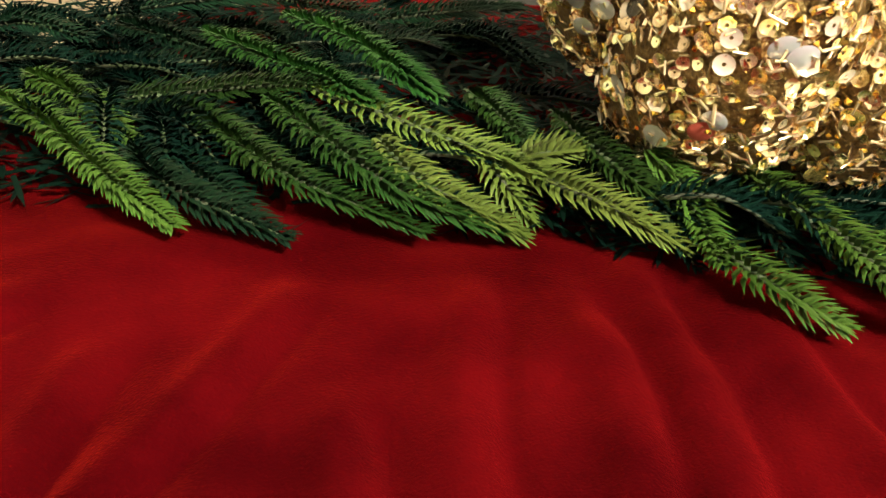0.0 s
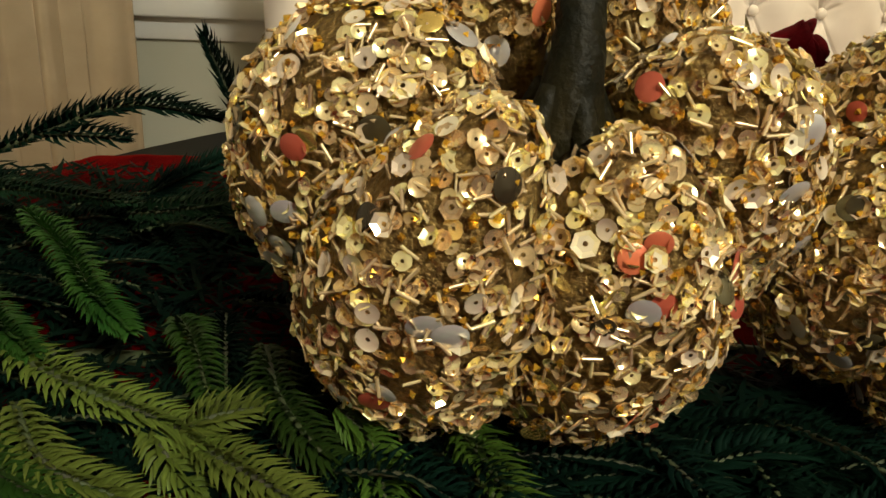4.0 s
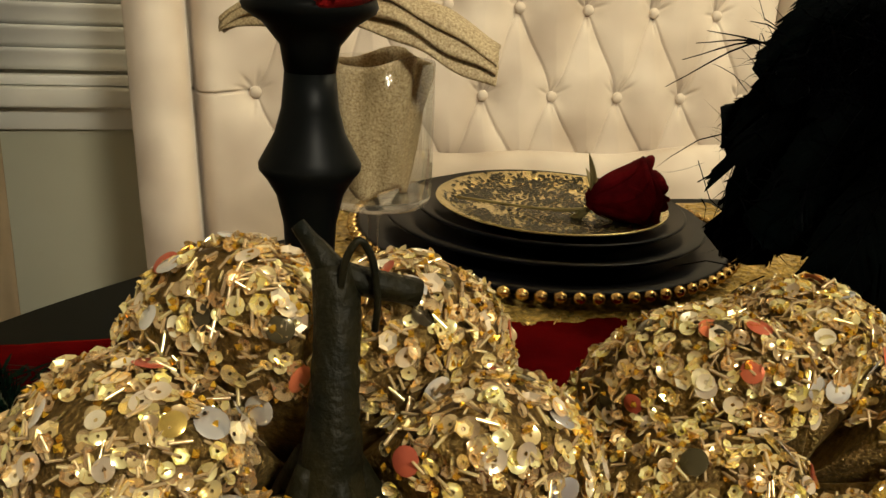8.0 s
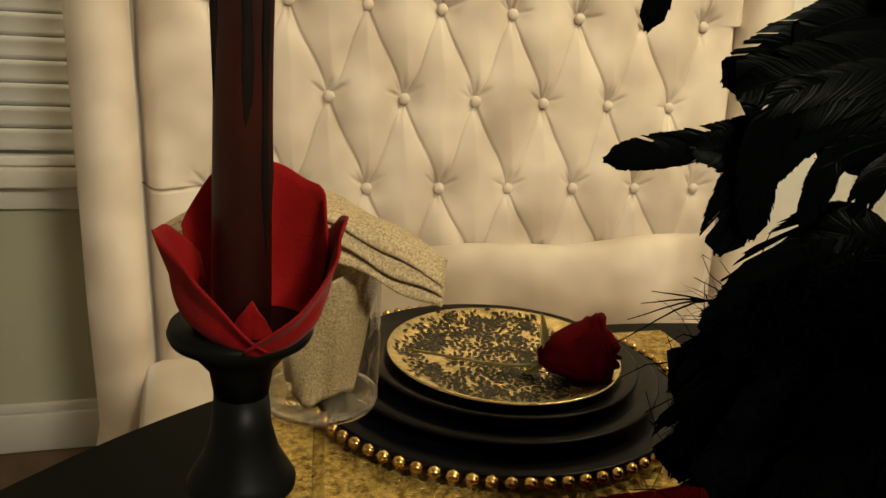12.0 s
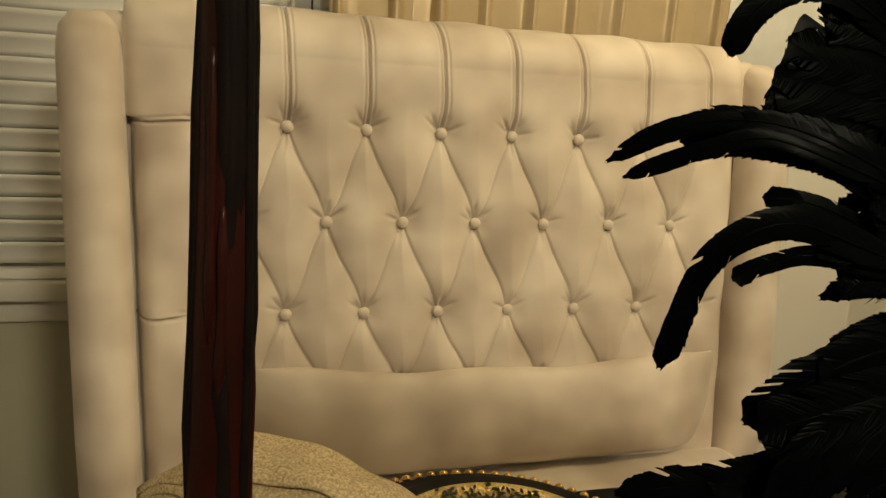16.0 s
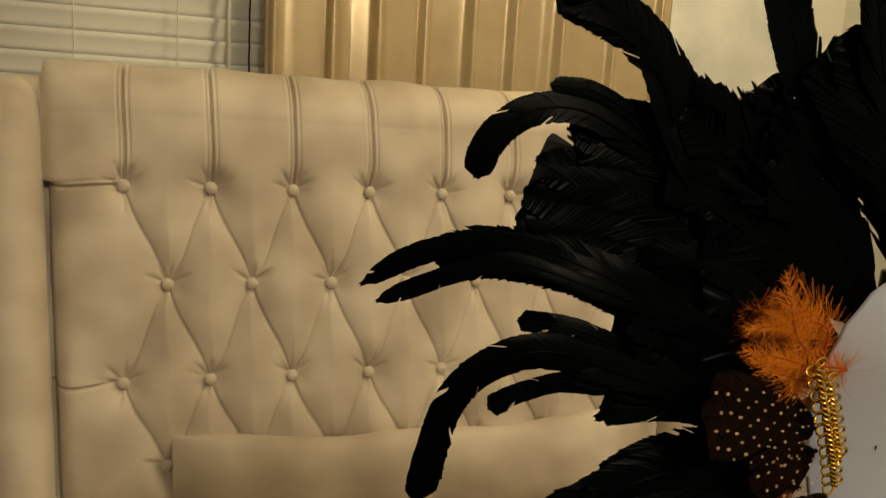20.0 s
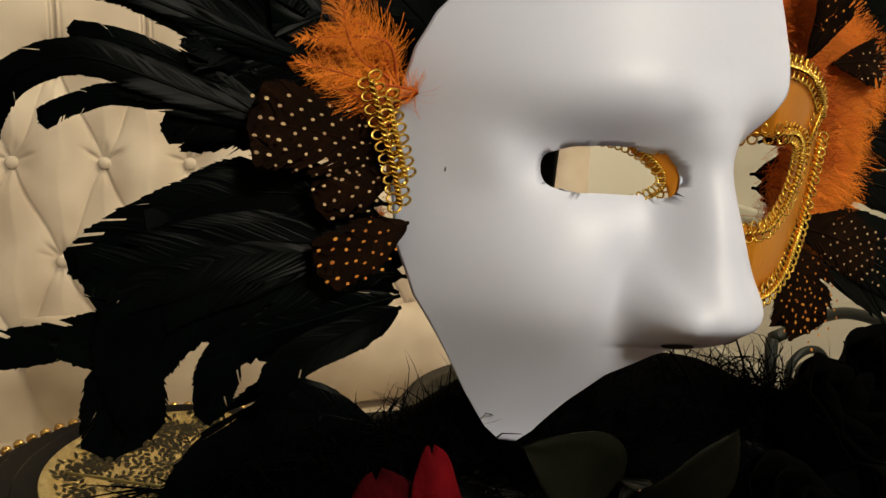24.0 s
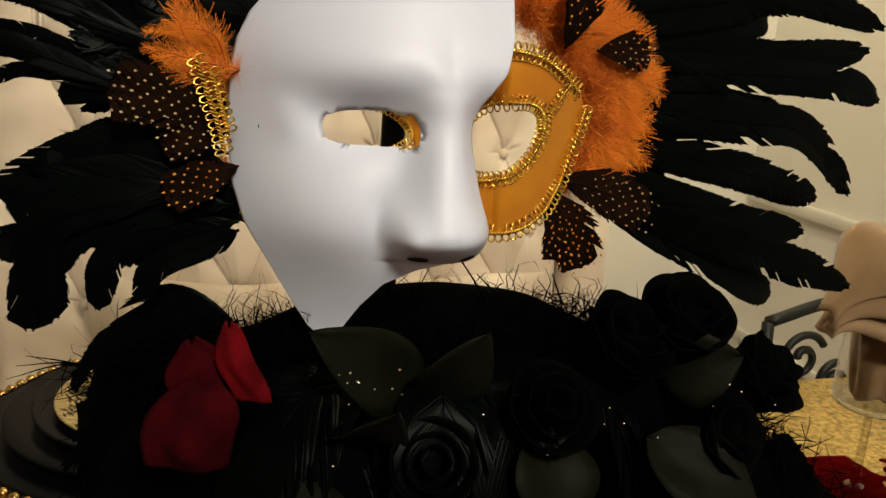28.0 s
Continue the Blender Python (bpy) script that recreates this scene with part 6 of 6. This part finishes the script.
ORANGE = (((0.494, 0.1, 1.146), (0.468, 0, 1.160)), ((0.494, 0.1, 1.140), (0.464, 0, 1.146)), ((0.655, 0.1, 1.160), (0.690, 0, 1.195)), ((0.670, 0.1, 1.150), (0.735, 0, 1.150)), ((0.670, 0.1, 1.140), (0.730, 0, 1.128)), ((0.672, 0.1, 1.125), (0.722, 0, 1.106)), ((0.645, 0.1, 1.175), (0.655, 0, 1.21)), ((0.668, 0.1, 1.108), (0.706, 0, 1.092)), ((0.665, 0.1, 1.165), (0.722, 0, 1.172)), ((0.672, 0.1, 1.118), (0.712, 0, 1.085)))
for (x0, _, z0), (x1, _, z1) in ORANGE:
    x0 += 0.012 if x0 > MX else 0
    for j in range(9 if x0 > MX else 3):
        q = frng.normal(0, 0.007, 4)
        feather([(x0, 0.452, z0), ((x0 + x1) / 2 + q[0], 0.445, (z0 + z1) / 2 + q[1] + 0.003), (x1 + q[2], 0.448, z1 + q[3])], 0.021 if x0 > MX else 0.013, eye_mask, MARABOU, "orange_feather", barbs=130, ragged=0.4, blunt=0.5, lean=1.1, thin=0.20, wild=0.38)


def guinea(p0, p1, width, mat_spot, rows, seed, lift=0.0):
    """A spotted guinea feather: a broad dark vane with rows of pale dots."""
    rng = np.random.default_rng(seed)
    a, b = np.array(p0, float), np.array(p1, float)
    ob = feather([a, (a + b) / 2 + np.array((0, -0.004, 0.002)), b], width, eye_mask, GUINEA, "spotted_feather", barbs=90, ragged=0.08, blunt=0.40, lean=1.1, wild=0.06)
    d = b - a
    side = unit(np.cross(d, (0, -1, 0.15)))
    verts, faces = [], []
    for i in range(rows):
        v = 0.22 + 0.70 * i / (rows - 1)
        half = 0.5 * width * min(1, v / 0.3) * (1 if v < 0.7 else (1 - ((v - 0.7) / 0.36) ** 2))
        cols = max(2, int(half * 2 / 0.0052))
        for j in range(cols):
            s = (j + 0.5 + 0.5 * (i % 2) * 0.8) / cols * 2 - 1
            if abs(s) > 0.95:
                continue
            c = a + d * (v + 0.10 * abs(s)) + side * s * half + np.array((0, -0.0065 - 0.003 * math.sin(math.pi * v), 0))
            k = len(verts)
            r1, r2 = 0.00115 * rng.uniform(0.7, 1.2) * (0.8 + 0.5 * v), 0.0008 * rng.uniform(0.8, 1.2) * (0.8 + 0.5 * v)
            ud = unit(d)
            r1, r2 = 0.58 * r1, 0.58 * r2
            verts += [tuple(c + ud * r1 * math.cos(q) + side * r2 * math.sin(q)) for q in np.linspace(0, 6.28, 8, endpoint=False)]
            faces.append(tuple(range(k, k + 8)))
    tagged(put("spot_layer", (verts, faces), mat_spot, ob, smooth=False), kind="stuff")
    return ob


for p0, p1, w, m, rows in (
        ((0.494, 0.450, 1.120), (0.438, 0.446, 1.132), 0.030, SPOT, 12), ((0.494, 0.449, 1.112), (0.462, 0.446, 1.104), 0.020, SPOT, 8), ((0.500, 0.447, 1.095), (0.463, 0.443, 1.079), 0.021, SPOTORANGE, 9),
        ((0.662, 0.425, 1.092), (0.690, 0.420, 1.046), 0.030, SPOTORANGE, 10), ((0.670, 0.426, 1.096), (0.732, 0.428, 1.076), 0.028, SPOT, 11), ((0.668, 0.424, 1.080), (0.674, 0.420, 1.050), 0.022, SPOTORANGE, 7), ((0.668, 0.43, 1.165), (0.680, 0.43, 1.205), 0.024, SPOTORANGE, 8), ((0.690, 0.436, 1.165), (0.725, 0.44, 1.165), 0.022, SPOT, 7)):
    guinea(p0, p1, w, m, rows, int(frng.integers(1 << 20)))
put("support_rod", tube([(0.597, 0.520, 0.93), (0.597, 0.520, 1.05), (0.597, 0.515, 1.165)], 0.0078, 12, 8), MATTBLACK, eye_mask)

# ---- iron chair at the next place ----
chair = empty("iron_chair", (1.50, 1.0, 0), "black wrought iron chair with a scrolled back", "chair")
for x in (1.36, 1.64):
    put("back_post", tube([(x, 1.05, 0.0), (x, 1.03, 0.45), (x, 1.06, 0.75)], 0.010, 10, 14), IRON, chair)
put("top_rail", tube([(1.36, 1.06, 0.75), (1.50, 1.065, 0.78), (1.64, 1.06, 0.75)], 0.010, 10, 16), IRON, chair)
put("lower_rail", tube([(1.36, 1.035, 0.55), (1.64, 1.035, 0.55)], 0.008, 8, 4), IRON, chair)


def scroll(cx, cz, r, turns, start, flip=1):
    pts = []
    for k in range(26):
        f = k / 25
        a = start + flip * turns * 2 * math.pi * f
        q = r * (1 - 0.80 * f)
        pts.append((cx + q * math.cos(a), 1.045, cz + q * math.sin(a)))
    return tube(pts, [0.007, 0.006, 0.0075], 8, 60, (0.02, 1, 0.03))


for cx, cz, r, st, fl_ in ((1.425, 0.69, 0.045, 0.5, 1), (1.575, 0.69, 0.045, 2.6, -1), (1.425, 0.60, 0.040, -0.5, -1), (1.575, 0.60, 0.040, 3.6, 1), (1.50, 0.645, 0.035, 1.57, 1)):
    put("scroll", scroll(cx, cz, r, 1.4, st, fl_), IRON, chair)
put("seat", box(1.34, 1.66, 0.64, 1.04, 0.44, 0.47, 0.012), UPHOL, chair)
for x in (1.37, 1.63):
    put("front_leg", tube([(x, 0.68, 0.0), (x, 0.67, 0.44)], 0.010, 10, 4), IRON, chair)
